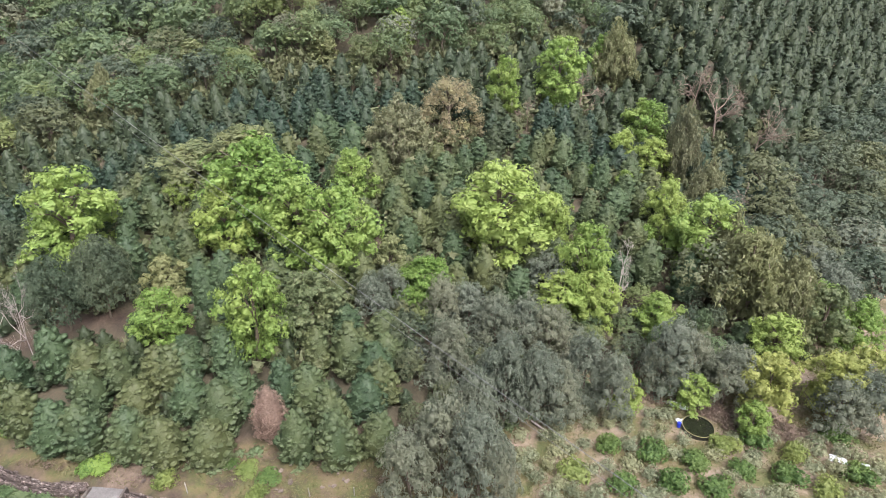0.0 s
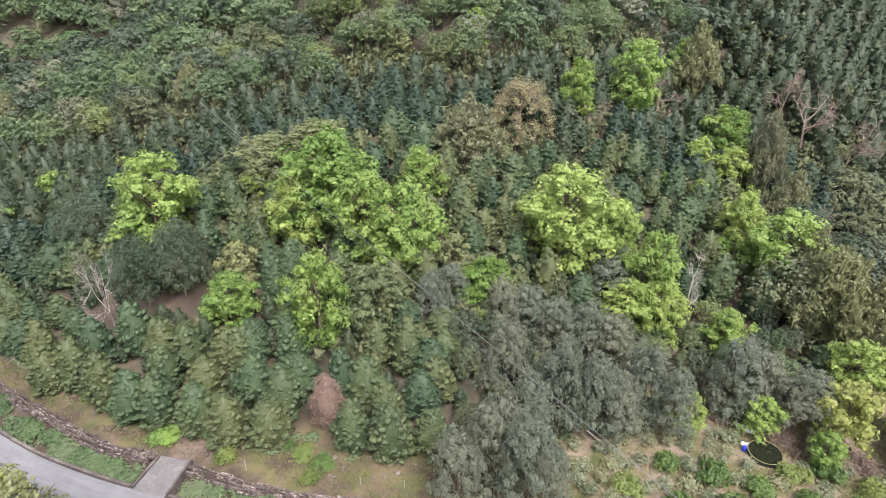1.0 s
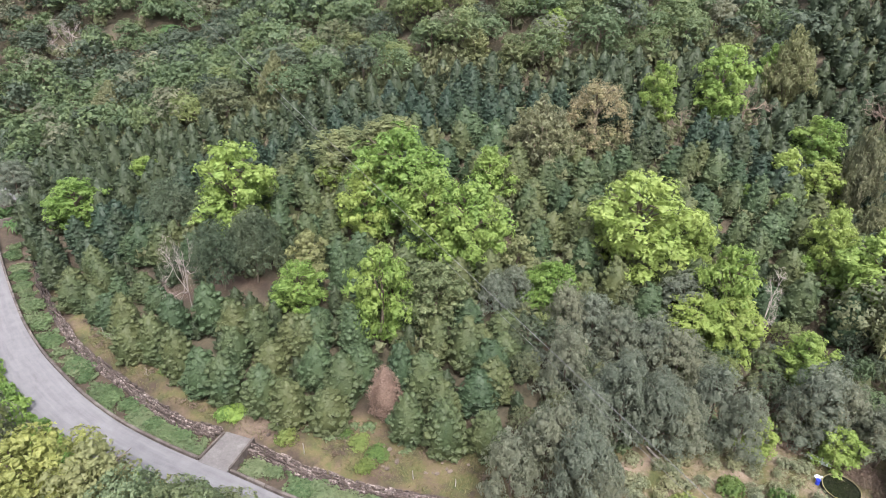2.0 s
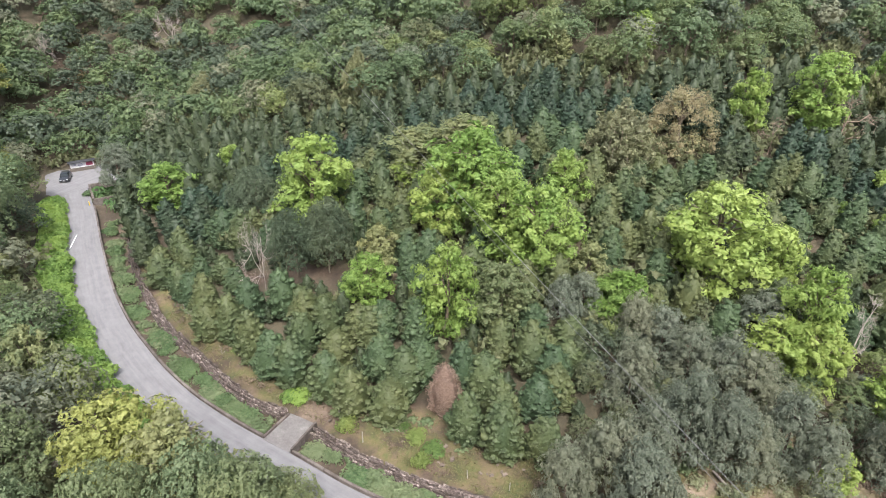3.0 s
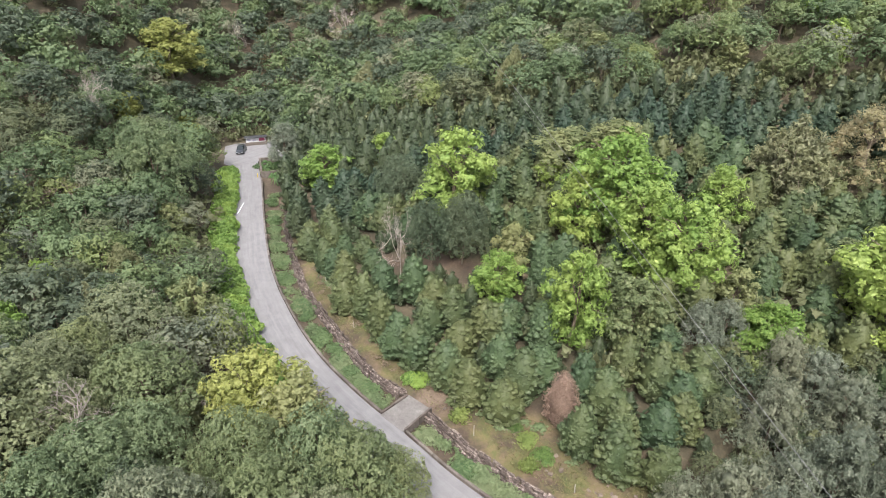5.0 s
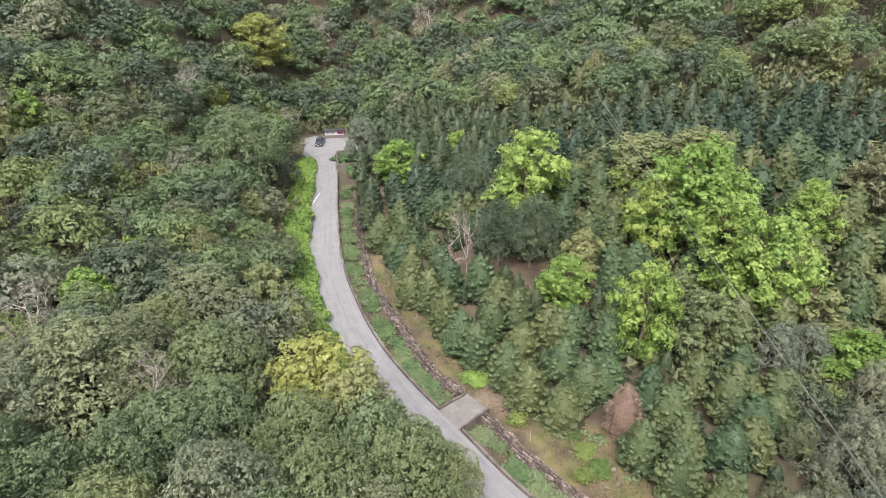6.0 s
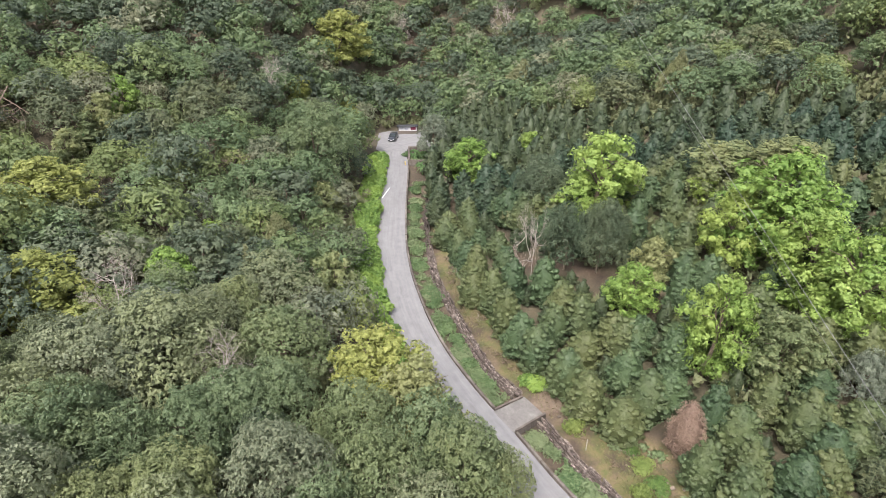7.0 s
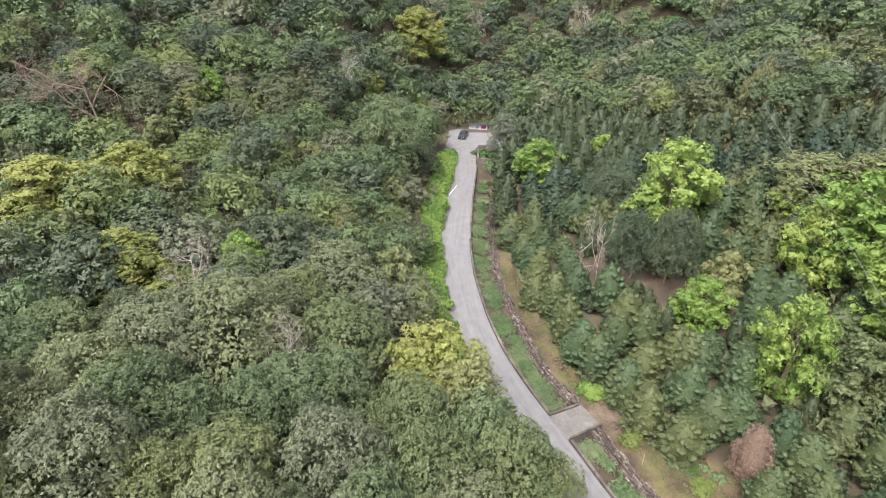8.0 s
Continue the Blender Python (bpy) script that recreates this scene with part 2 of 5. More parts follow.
# ground: leaf litter in the woods, red-brown soil where it is bare, dry grass and moss on the strip and in the orchard
m, nodes, links, b = shader("ground")
geo, zone = nodes.new("ShaderNodeNewGeometry"), nodes.new("ShaderNodeVertexColor")
zone.layer_name = "cover"
sep = nodes.new("ShaderNodeSeparateColor")
links.new(zone.outputs[0], sep.inputs[0])
n1 = noise_node(nodes, links, 0.35, 6.0, 0.65, geo.outputs["Position"])
n2 = noise_node(nodes, links, 3.5, 8.0, 0.75, geo.outputs["Position"])
n3 = noise_node(nodes, links, 0.3, 9.0, 0.72, geo.outputs["Position"])
f = math_node(nodes, links, "ADD", math_node(nodes, links, "MULTIPLY", n1.outputs["Fac"], 0.6), math_node(nodes, links, "MULTIPLY", n2.outputs["Fac"], 0.4))
litter = ramp(nodes, links, f, [(0.35, (0.030, 0.027, 0.016)), (0.5, (0.062, 0.052, 0.032)), (0.66, (0.115, 0.088, 0.060))]).outputs[0]
soil = ramp(nodes, links, f, [(0.35, (0.026, 0.017, 0.012)), (0.5, (0.060, 0.039, 0.028)), (0.66, (0.118, 0.081, 0.061))]).outputs[0]
tilled = ramp(nodes, links, f, [(0.35, (0.100, 0.072, 0.050)), (0.5, (0.205, 0.155, 0.115)), (0.66, (0.32, 0.26, 0.205))]).outputs[0]
grass = ramp(nodes, links, f, [(0.36, (0.036, 0.048, 0.014)), (0.46, (0.076, 0.081, 0.025)), (0.53, (0.108, 0.088, 0.040)), (0.66, (0.145, 0.106, 0.072))]).outputs[0]
c1 = mix_node(nodes, links, sep.outputs[0], litter, soil)
c1 = mix_node(nodes, links, sep.outputs[2], c1, tilled)
patchy = ramp(nodes, links, math_node(nodes, links, "ADD", n3.outputs["Fac"], math_node(nodes, links, "MULTIPLY", sep.outputs[1], 0.1)), [(0.48, (0, 0, 0)), (0.66, (1, 1, 1))]).outputs[0]
gf = math_node(nodes, links, "MULTIPLY", sep.outputs[1], patchy)
links.new(mix_node(nodes, links, gf, c1, grass), b.inputs["Base Color"])
b.inputs["Roughness"].default_value = 0.95
gb = nodes.new("ShaderNodeBump")
gb.inputs["Strength"].default_value, gb.inputs["Distance"].default_value = 0.7, 0.12
links.new(n2.outputs["Fac"], gb.inputs["Height"])
links.new(gb.outputs[0], b.inputs["Normal"])
MAT["ground"] = m

# ---- building helpers ----


def mesh_of(name, verts, faces, material):
    me = bpy.data.meshes.new(name)
    me.from_pydata([tuple(v) for v in verts], [], [tuple(f) for f in faces])
    me.materials.append(MAT[material])
    me.update()
    return me


def quick_mesh(name, verts, quads, tris, material, smooth=True):
    """A mesh from arrays of points, four-sided and three-sided faces."""
    me = bpy.data.meshes.new(name)
    verts, quads, tris = np.asarray(verts, np.float32), np.asarray(quads, np.int32).reshape(-1, 4), np.asarray(tris, np.int32).reshape(-1, 3)
    me.vertices.add(len(verts))
    me.vertices.foreach_set("co", verts.ravel())
    me.loops.add(quads.size + tris.size)
    me.loops.foreach_set("vertex_index", np.concatenate([quads.ravel(), tris.ravel()]))
    me.polygons.add(len(quads) + len(tris))
    me.polygons.foreach_set("loop_start", np.concatenate([np.arange(len(quads)) * 4, quads.size + np.arange(len(tris)) * 3]).astype(np.int32))
    me.polygons.foreach_set("loop_total", np.concatenate([np.full(len(quads), 4), np.full(len(tris), 3)]).astype(np.int32))
    me.materials.append(MAT[material])
    me.polygons.foreach_set("use_smooth", np.full(len(quads) + len(tris), smooth))
    me.update(calc_edges=True)
    return me


def part(name, bm, material, parent, label=""):
    """One bmesh, or a finished mesh, as one mesh object under a thing or a part."""
    if isinstance(bm, bmesh.types.BMesh):
        me = bpy.data.meshes.new(name)
        bm.to_mesh(me)
        bm.free()
        me.materials.append(MAT[material])
    else:
        me = bm
    ob = new(name, me)
    ob.parent = parent
    return tagged(ob, label)


def box(bm, size, m, bevel=0.0):
    r = bmesh.ops.create_cube(bm, size=1, matrix=m @ Matrix.Diagonal((*size, 1)))
    if bevel:
        es = {e for v in r["verts"] for e in v.link_edges}
        bmesh.ops.bevel(bm, geom=list(es), offset=bevel, segments=2, affect="EDGES")
    return r


def rod(bm, r1, r2, depth, m, segments=10):
    return bmesh.ops.create_cone(bm, cap_ends=True, segments=segments, radius1=r1, radius2=r2, depth=depth, matrix=m)


class Heap:
    """Gathers points, quads and triangles of many small pieces into one mesh."""

    def __init__(self):
        self.v, self.q, self.t, self.n = [], [], [], 0

    def add(self, v, q=(), t=()):
        self.v.append(np.asarray(v, np.float32))
        if len(q):
            self.q.append(np.asarray(q) + self.n)
        if len(t):
            self.t.append(np.asarray(t) + self.n)
        self.n += len(v)

    def arrays(self):
        return (np.concatenate(self.v), np.concatenate(self.q) if self.q else np.zeros((0, 4), int), np.concatenate(self.t) if self.t else np.zeros((0, 3), int))

    def mesh(self, name, material, smooth=True):
        return quick_mesh(name, *self.arrays(), material, smooth)


def unit(v):
    return v / np.maximum(np.linalg.norm(v, axis=-1, keepdims=True), 1e-6)


def leaves(heap, at, normal, long, wide, rng, tilt=0.6, droop=0.0):
    """A small pointed leaf or spray at each place."""
    n = len(at)
    nn = unit(normal + rng.normal(0, tilt, (n, 3)))
    u = unit(np.cross(nn, rng.normal(0, 1, (n, 3))))
    if droop:
        u = unit(u + np.array([0, 0, -droop]))
        nn = unit(np.cross(u, np.cross(nn, u)))
    v = np.cross(nn, u)
    size = rng.uniform(0.65, 1.35, (n, 1))
    a, b2 = u * long * size * 0.5, v * wide * size * 0.5
    verts = np.stack([at - a * 0.7 - b2, at - a * 0.7 + b2, at + a * 1.3], 1).reshape(-1, 3)
    heap.add(verts, (), np.arange(n * 3).reshape(-1, 3))


_bm = bmesh.new()
bmesh.ops.create_icosphere(_bm, subdivisions=1, radius=1)
SMALL_V = np.array([v.co[:] for v in _bm.verts])
SMALL_F = np.array([[v.index for v in f.verts] for f in _bm.faces])
_bm.free()


def ball_points(n, rng, low=-0.35):
    z = rng.uniform(low, 1, n)
    a = rng.uniform(0, 2 * math.pi, n)
    r = np.sqrt(1 - z * z)
    return np.stack([r * np.cos(a), r * np.sin(a), z], 1)


def clusters(heap, at, axis, per, size, long, wide, rng, tilt=0.4, puff=0.8, droop=0.0):
    """A rounded clump of small leaves at each place, open towards its axis."""
    m = len(at)
    g = unit(unit(rng.normal(0, 1, (m, per, 3))) + axis[:, None] * 0.85)
    along = (g * axis[:, None]).sum(2, keepdims=True)
    reach = size * rng.uniform(0.7, 1.3, (m, 1, 1)) * rng.uniform(0.72, 1.12, (m, per, 1))
    pos = at[:, None] + (g - axis[:, None] * along * (1 - puff)) * reach
    turned = unit(g * 0.5 + axis[:, None] * 0.6)
    leaves(heap, pos.reshape(-1, 3), turned.reshape(-1, 3), long, wide, rng, tilt, droop)


def plumes(heap, at, axis, radius, length, rng, sides=6):
    """A dense rounded tuft of foliage at each place, flame-shaped along its axis."""
    m = len(at)
    u = unit(np.cross(axis, rng.normal(0, 1, (m, 3))))
    v = np.cross(axis, u)
    a = np.arange(sides) / sides * 2 * math.pi
    size = rng.uniform(0.7, 1.35, (m, 1, 1))
    around = np.cos(a)[None, :, None] * u[:, None] + np.sin(a)[None, :, None] * v[:, None]
    rings = [at[:, None] + size * (around * radius * w * rng.uniform(0.78, 1.22, (m, sides, 1)) + axis[:, None] * length * (k + rng.uniform(-0.14, 0.14, (m, sides, 1)))) for w, k in ((0.8, -0.45), (1.0, 0.2))]
    tip = at[:, None] + size * axis[:, None] * length * rng.uniform(0.75, 1.05, (m, 1, 1))
    j = np.arange(sides)
    n = (j + 1) % sides
    base = (np.arange(m) * (2 * sides + 1))[:, None, None]
    heap.add(np.concatenate(rings + [tip], 1).reshape(-1, 3), (np.stack([j, n, sides + n, sides + j], 1)[None] + base).reshape(-1, 4), (np.stack([sides + j, sides + n, np.full(sides, 2 * sides)], 1)[None] + base).reshape(-1, 3))


def clumped(heap, lobes, count, per, size, long, wide, rng, tilt=0.45, core=0.8, low=-0.3, inside=0.86, rise=0.35, puff=0.8, droop=0.0, fill=0.35):
    """Leaf clumps over the outsides of overlapping lobes (x, y, z, radius, flatness), a closer layer of leaves below, a core in each lobe."""
    lobes = np.asarray(lobes, float)
    radii = np.stack([lobes[:, 3], lobes[:, 3], lobes[:, 3] * lobes[:, 4]], 1)
    each = np.maximum(3, 4 * count * lobes[:, 3] ** 2 / (lobes[:, 3] ** 2).sum()).astype(int)
    own = np.repeat(np.arange(len(lobes)), each)
    p = ball_points(len(own), rng, low)
    at = lobes[own, :3] + p * radii[own] * rng.uniform(0.9, 1.06, (len(own), 1))
    d = np.linalg.norm((at[:, None, :] - lobes[None, :, :3]) / radii[None], axis=2)
    d[np.arange(len(own)), own] = 9
    keep = np.flatnonzero(d.min(1) > inside)
    keep = rng.permutation(keep)[:count]
    n = int(count * per * fill)
    if n:
        low_own = rng.choice(len(lobes), n, p=lobes[:, 3] ** 2 / (lobes[:, 3] ** 2).sum())
        g = ball_points(n, rng, low)
        leaves(heap, lobes[low_own, :3] + g * radii[low_own] * rng.uniform(0.55, 0.92, (n, 1)), unit(g / radii[low_own]), long * 1.35, wide * 1.5, rng, tilt, droop)
    clusters(heap, at[keep], unit(unit(p[keep] / radii[own[keep]]) + (0, 0, rise)), per, size, long, wide, rng, tilt, puff, droop)
    if core:
        for c, r in zip(lobes[:, :3], radii):
            heap.add(SMALL_V * rng.uniform(0.85, 1.1, (len(SMALL_V), 1)) * r * core + c, (), SMALL_F)


def tube(heap, pts, radii, sides=5):
    """A tapered limb along points."""
    pts = np.asarray(pts, float)
    rings = []
    for i, p in enumerate(pts):
        d = unit(pts[min(i + 1, len(pts) - 1)] - pts[max(i - 1, 0)])
        u = unit(np.cross(d, (0.31, 0.87, 0.37)))
        v = np.cross(d, u)
        a = np.arange(sides) / sides * 2 * math.pi
        rings.append(p + radii[i] * (np.cos(a)[:, None] * u + np.sin(a)[:, None] * v))
    k = len(pts)
    q = [(i * sides + j, i * sides + (j + 1) % sides, (i + 1) * sides + (j + 1) % sides, (i + 1) * sides + j) for i in range(k - 1) for j in range(sides)]
    heap.add(np.concatenate(rings), q)


def trunk_mesh(name, high, thick, rng, limbs, spread, material="bark", reach=0.85):
    """A tapered trunk with a root flare and some rising limbs, for a tree one metre-unit wide and tall as given."""
    h = Heap()
    bend = rng.normal(0, 0.02 * high, (5, 2))
    bend[0] = 0
    pts = [(bend[i, 0], bend[i, 1], z) for i, z in enumerate(np.array([-0.4, 0.25, high * 0.35, high * 0.62, high * reach]))]
    tube(h, pts, [thick * 1.5, thick, thick * 0.8, thick * 0.55, thick * 0.15], 6)
    for _ in range(limbs):
        z = rng.uniform(0.3, 0.65) * high
        a = rng.uniform(0, 6.28)
        d = np.array([math.cos(a), math.sin(a), 0])
        o = np.array([0, 0, z])
        l = spread * rng.uniform(0.5, 0.9)
        tube(h, [o, o + d * l * 0.5 + (0, 0, 0.18 * high), o + d * l + (0, 0, rng.uniform(0.2, 0.32) * high)], [thick * 0.45, thick * 0.28, thick * 0.08], 4)
    return h.mesh(name, material)


# every crown is made for a tree of height 1 x 7 m and width as said, and scaled when it is planted
def conifer_crown(seed, clumps, per, size, long, wide, ring=12, lev=8, point=1.7, width=3.4, high=7.0, tilt=0.3, sides=6):
    """A blunt conical conifer crown: a dense uneven mass covered all over in rounded leafy clumps."""
    rng = np.random.default_rng(seed)
    h = Heap()
    belly = rng.uniform(0.14, 0.26)
    pt = point * rng.uniform(0.85, 1.2)
    prof = lambda u: np.where(u < belly, 0.7 + 0.3 * np.sin(np.clip(u / belly, 0, 1) * math.pi / 2), np.clip(1 - (np.clip((u - belly) / (1 - belly), 0, 1)) ** pt, 0, 1) ** 0.72)
    bulge = rng.uniform(0, 6.28, 6)

    def surface(u, a):
        wave = np.sin(a * 3 + u * 9 + bulge[0]) * np.sin(u * 14 + a * 2 + bulge[1]) + 0.6 * np.sin(a * 5 - u * 13 + bulge[2])
        r = width / 2 * prof(u) * (0.90 + 0.10 * wave)
        return np.stack([r * np.cos(a), r * np.sin(a), high * (0.05 + 0.93 * u)], -1)

    us = np.repeat(np.concatenate([np.linspace(0, 0.88, lev - 2), [0.95, 0.99]]), ring)
    as_ = np.tile(np.arange(ring) / ring * 6.28319, lev) + np.repeat(np.arange(lev) % 2, ring) * math.pi / ring
    g = surface(us, as_)
    g[:, :2] *= rng.uniform(0.80, 0.93, (len(g), 1))
    g[:, 2] = (g[:, 2] - 0.3) * 0.95 + 0.3 + rng.normal(0, 0.05, len(g))
    h.add(g, [(i * ring + k, i * ring + (k + 1) % ring, (i + 1) * ring + (k + 1) % ring, (i + 1) * ring + k) for i in range(lev - 1) for k in range(ring)])
    u = 1 - ((np.arange(clumps) + 0.3) / clumps) ** 0.62
    a = np.arange(clumps) * 2.39996 + rng.uniform(-0.6, 0.6, clumps)
    u = np.clip(u + rng.normal(0, 0.02, clumps), 0, 1)
    out = unit(np.stack([np.cos(a), np.sin(a), 0.75 + 1.8 * u ** 2], 1))
    at = surface(u, a) + out * (rng.normal(-0.02, 0.1, (clumps, 1)) - size * 1.0)
    if sides:
        plumes(h, at, out, size, size * 1.5, rng, sides)
    clusters(h, at + out * size * 0.3, out, per, size * 1.0, long, wide, rng, tilt, 1.25)
    n = clumps * per // 2
    u, a = 1 - rng.uniform(0, 1, n) ** 0.62, rng.uniform(0, 6.283, n)
    out = unit(np.stack([np.cos(a), np.sin(a), 0.5 + 1.4 * u ** 2], 1))
    leaves(h, surface(u, a) * (0.94, 0.94, 1.0), out, long, wide, rng, tilt)
    return h


def dome_lobes(rng, n, width, low, high, r1, r2, flat=0.75):
    """Lobes spread over a dome from low to high."""
    out = []
    for i in range(n):
        g = (i + 0.5) / n
        a = i * 2.39996 + rng.uniform(-0.4, 0.4)
        rr = math.sqrt(g) * (width / 2 - r1 * 0.6)
        z = low + (high - low - r1 * flat) * (1 - g ** 1.3) * rng.uniform(0.75, 1.0) + r1 * 0.3
        out.append((rr * math.cos(a), rr * math.sin(a), z, rng.uniform(r1, r2), flat * rng.uniform(0.85, 1.15)))
    return out


def broad_crown(seed, count, per, lobes, size, long, wide, width=6.0, high=7.0, low=2.6, r=(1.0, 1.6), flat=0.8, tilt=0.45, core=0.82, droop=0.0, inside=0.86, fill=0.35):
    rng = np.random.default_rng(seed)
    h = Heap()
    clumped(h, dome_lobes(rng, lobes, width, low, high, *r, flat), count, per, size, long, wide, rng, tilt, core, droop=droop, inside=inside, fill=fill)
    return h


def airy_crown(seed, count, per, lobes, size, long, wide, width=5.0, high=7.0, low=0.9):
    """Fresh spring crown: separate sprays at many heights, with gaps between."""
    rng = np.random.default_rng(seed)
    h = Heap()
    ls = []
    for i in range(lobes):
        u = (i + 0.5) / lobes
        z = low + (high - low) * u
        room = width / 2 * (0.5 + 0.5 * math.sin(math.pi * (0.25 + 0.62 * u))) * (1.0 if u < 0.75 else 1.0 - (u - 0.75) * 2.6)
        a = i * 2.39996 + rng.uniform(-0.6, 0.6)
        rr = max(0.05, room) * rng.uniform(0.25, 0.95)
        s = rng.uniform(0.62, 1.05) * (width / 5.0) * math.sqrt(32 / lobes) * (1.0 if u < 0.8 else 0.8)
        ls.append((rr * math.cos(a), rr * math.sin(a), z - 0.3, s, rng.uniform(0.6, 0.9)))
    clumped(h, ls, count, per, size, long, wide, rng, 0.4, 0.5, -0.55, 0.75, 0.5, 0.7, fill=0.45)
    return h


def plume_crown(seed, culms, per, width=6.0, high=8.0):
    """Bamboo: arching culms whose tops hang over in feathery plumes. Foliage and culms."""
    rng = np.random.default_rng(seed)
    h, stems, ls = Heap(), Heap(), []
    for i in range(culms):
        a = i * 2.39996 + rng.uniform(-0.5, 0.5)
        rr = width / 2 * math.sqrt((i + 0.5) / culms)
        top = high * rng.uniform(0.78, 1.0) * (1 - 0.4 * (rr / (width / 2)) ** 2)
        d = np.array([math.cos(a), math.sin(a), 0])
        s = np.linspace(0, 1, 9)
        rise = np.where(s < 0.7, 1 - (1 - s / 0.7) ** 2, 1 - (s - 0.7) ** 2 * 4.0)
        path = d * (rr * (0.25 + 0.85 * s ** 1.6))[:, None] + np.array([0, 0, 1.0]) * (top * rise)[:, None]
        tube(stems, path[::2], [0.05, 0.045, 0.035, 0.025, 0.01], 3)
        for k in (0.12, 0.24, 0.36, 0.5, 0.68, 0.84, 1.0):
            c = [np.interp(k, s, path[:, j]) for j in range(3)]
            ls.append((c[0] + rng.normal(0, 0.15), c[1] + rng.normal(0, 0.15), c[2] - 0.1, rng.uniform(0.32, 0.6), rng.uniform(0.8, 1.4)))
    clumped(h, ls, per * culms // 6, 9, 0.3, 0.5, 0.13, rng, 0.7, 0.5, -0.8, 0.8, 0.1, 1.0, 0.9)
    return h, stems


def bare_crown(seed, high=8.0, width=6.0, thick=0.15, depth=5, sides=4):
    """A leafless tree: trunk, boughs, branches and twigs."""
    rng = np.random.default_rng(seed)
    h = Heap()

    def grow(o, d, l, r, level):
        mid = o + d * l * 0.5 + rng.normal(0, 0.06 * l, 3)
        end = mid + unit(d + rng.normal(0, 0.18, 3) + (0, 0, 0.08)) * l * 0.5
        tube(h, [o, mid, end] if level > 1 else [o, end], [r, r * 0.8, r * 0.55] if level > 1 else [r, r * 0.5], sides if level > 3 else 3)
        if level == 0:
            return
        for k in range(4 if 3 < level < 6 else 3):
            f = rng.uniform(0.35, 1.0)
            start = o + (mid - o) * min(1, f * 2) if f < 0.5 else mid + (end - mid) * (f * 2 - 1)
            out = unit(d * 0.75 + unit(rng.normal(0, 1, 3)) * 1.15 * np.array([1.2, 1.2, 0.7]) + (0, 0, 0.1))
            grow(start, out, l * rng.uniform(0.52, 0.72), r * 0.57, level - 1)

    grow(np.array([0, 0, -0.3]), np.array([rng.normal(0, 0.06), rng.normal(0, 0.06), 1.0]), high * 0.5, thick, depth)
    v, q, t = h.arrays()
    v[:, 2] = np.where(v[:, 2] > 0, v[:, 2] * high / v[:, 2].max(), v[:, 2])
    s = width / 2 / np.percentile(np.hypot(v[:, 0], v[:, 1]), 98)
    v[:, :2] *= np.clip(s, 0.5, 2.2)
    h2 = Heap()
    h2.add(v, q, t)
    return h2


def bush_heap(seed, count, long, wide, lobes=5, width=2.0, high=1.3, core=0.66, size=0.16, per=6):
    rng = np.random.default_rng(seed)
    h = Heap()
    ls = []
    for i in range(lobes):
        a = i * 2.39996 + rng.uniform(-0.5, 0.5)
        rr = width * 0.3 * math.sqrt((i + 0.3) / lobes)
        s = width * rng.uniform(0.24, 0.34)
        ls.append((rr * math.cos(a), rr * math.sin(a), high * rng.uniform(0.35, 0.66), s, high / width * 1.25))
    clumped(h, ls, max(4, count // per), per, size, long, wide, rng, 0.6, core, -0.5)
    return h


MODELS = {}


def model(name, crown, trunk, size, label, category, group=""):
    """One more variety of a kind of plant: its meshes, its width and height, its tags."""
    MODELS.setdefault(name, []).append((crown, trunk, size, label, category, group))


PLANTED = {}


def plant(kind, x, y, wide, high, rng, name, turn=None, sink=0.1, label="", group="", parts=("crown", "trunk")):
    """One tree of that kind, as a thing with trunk and crown; wide and high in metres."""
    crown, trunk, size, lab, category, grp = MODELS[kind][int(rng.integers(len(MODELS[kind])))]
    root = new(name)
    root.empty_display_size = 0.5
    root.matrix_basis = pose(x, y, float(land(x, y)) - sink, rng.uniform(-2, 2), rng.uniform(-2, 2), rng.uniform(0, 360) if turn is None else turn) @ Matrix.Diagonal((wide / size[0], wide / size[0], high / size[1], 1))
    tagged(root, label or lab, category, group or grp)
    for nm, me in zip(parts, (crown, trunk)):
        if me is not None:
            o = new(nm, me)
            o.parent = root
            if nm == "bamboo_cane":
                tagged(o, kind="stuff")
    PLANTED[kind] = PLANTED.get(kind, 0) + 1
    return root


def sow(heap, model_arrays, x, y, wide, high, rng, sink=0.1):
    """Adds one more plant to a joined wood or thicket."""
    v, q, t = model_arrays[int(rng.integers(len(model_arrays)))]
    a = rng.uniform(0, 6.283)
    c, s = math.cos(a), math.sin(a)
    w = v * np.array([wide, wide, high])
    w = np.stack([w[:, 0] * c - w[:, 1] * s + x, w[:, 0] * s + w[:, 1] * c + y, w[:, 2] + float(land(x, y)) - sink], 1)
    heap.add(w, q, t)


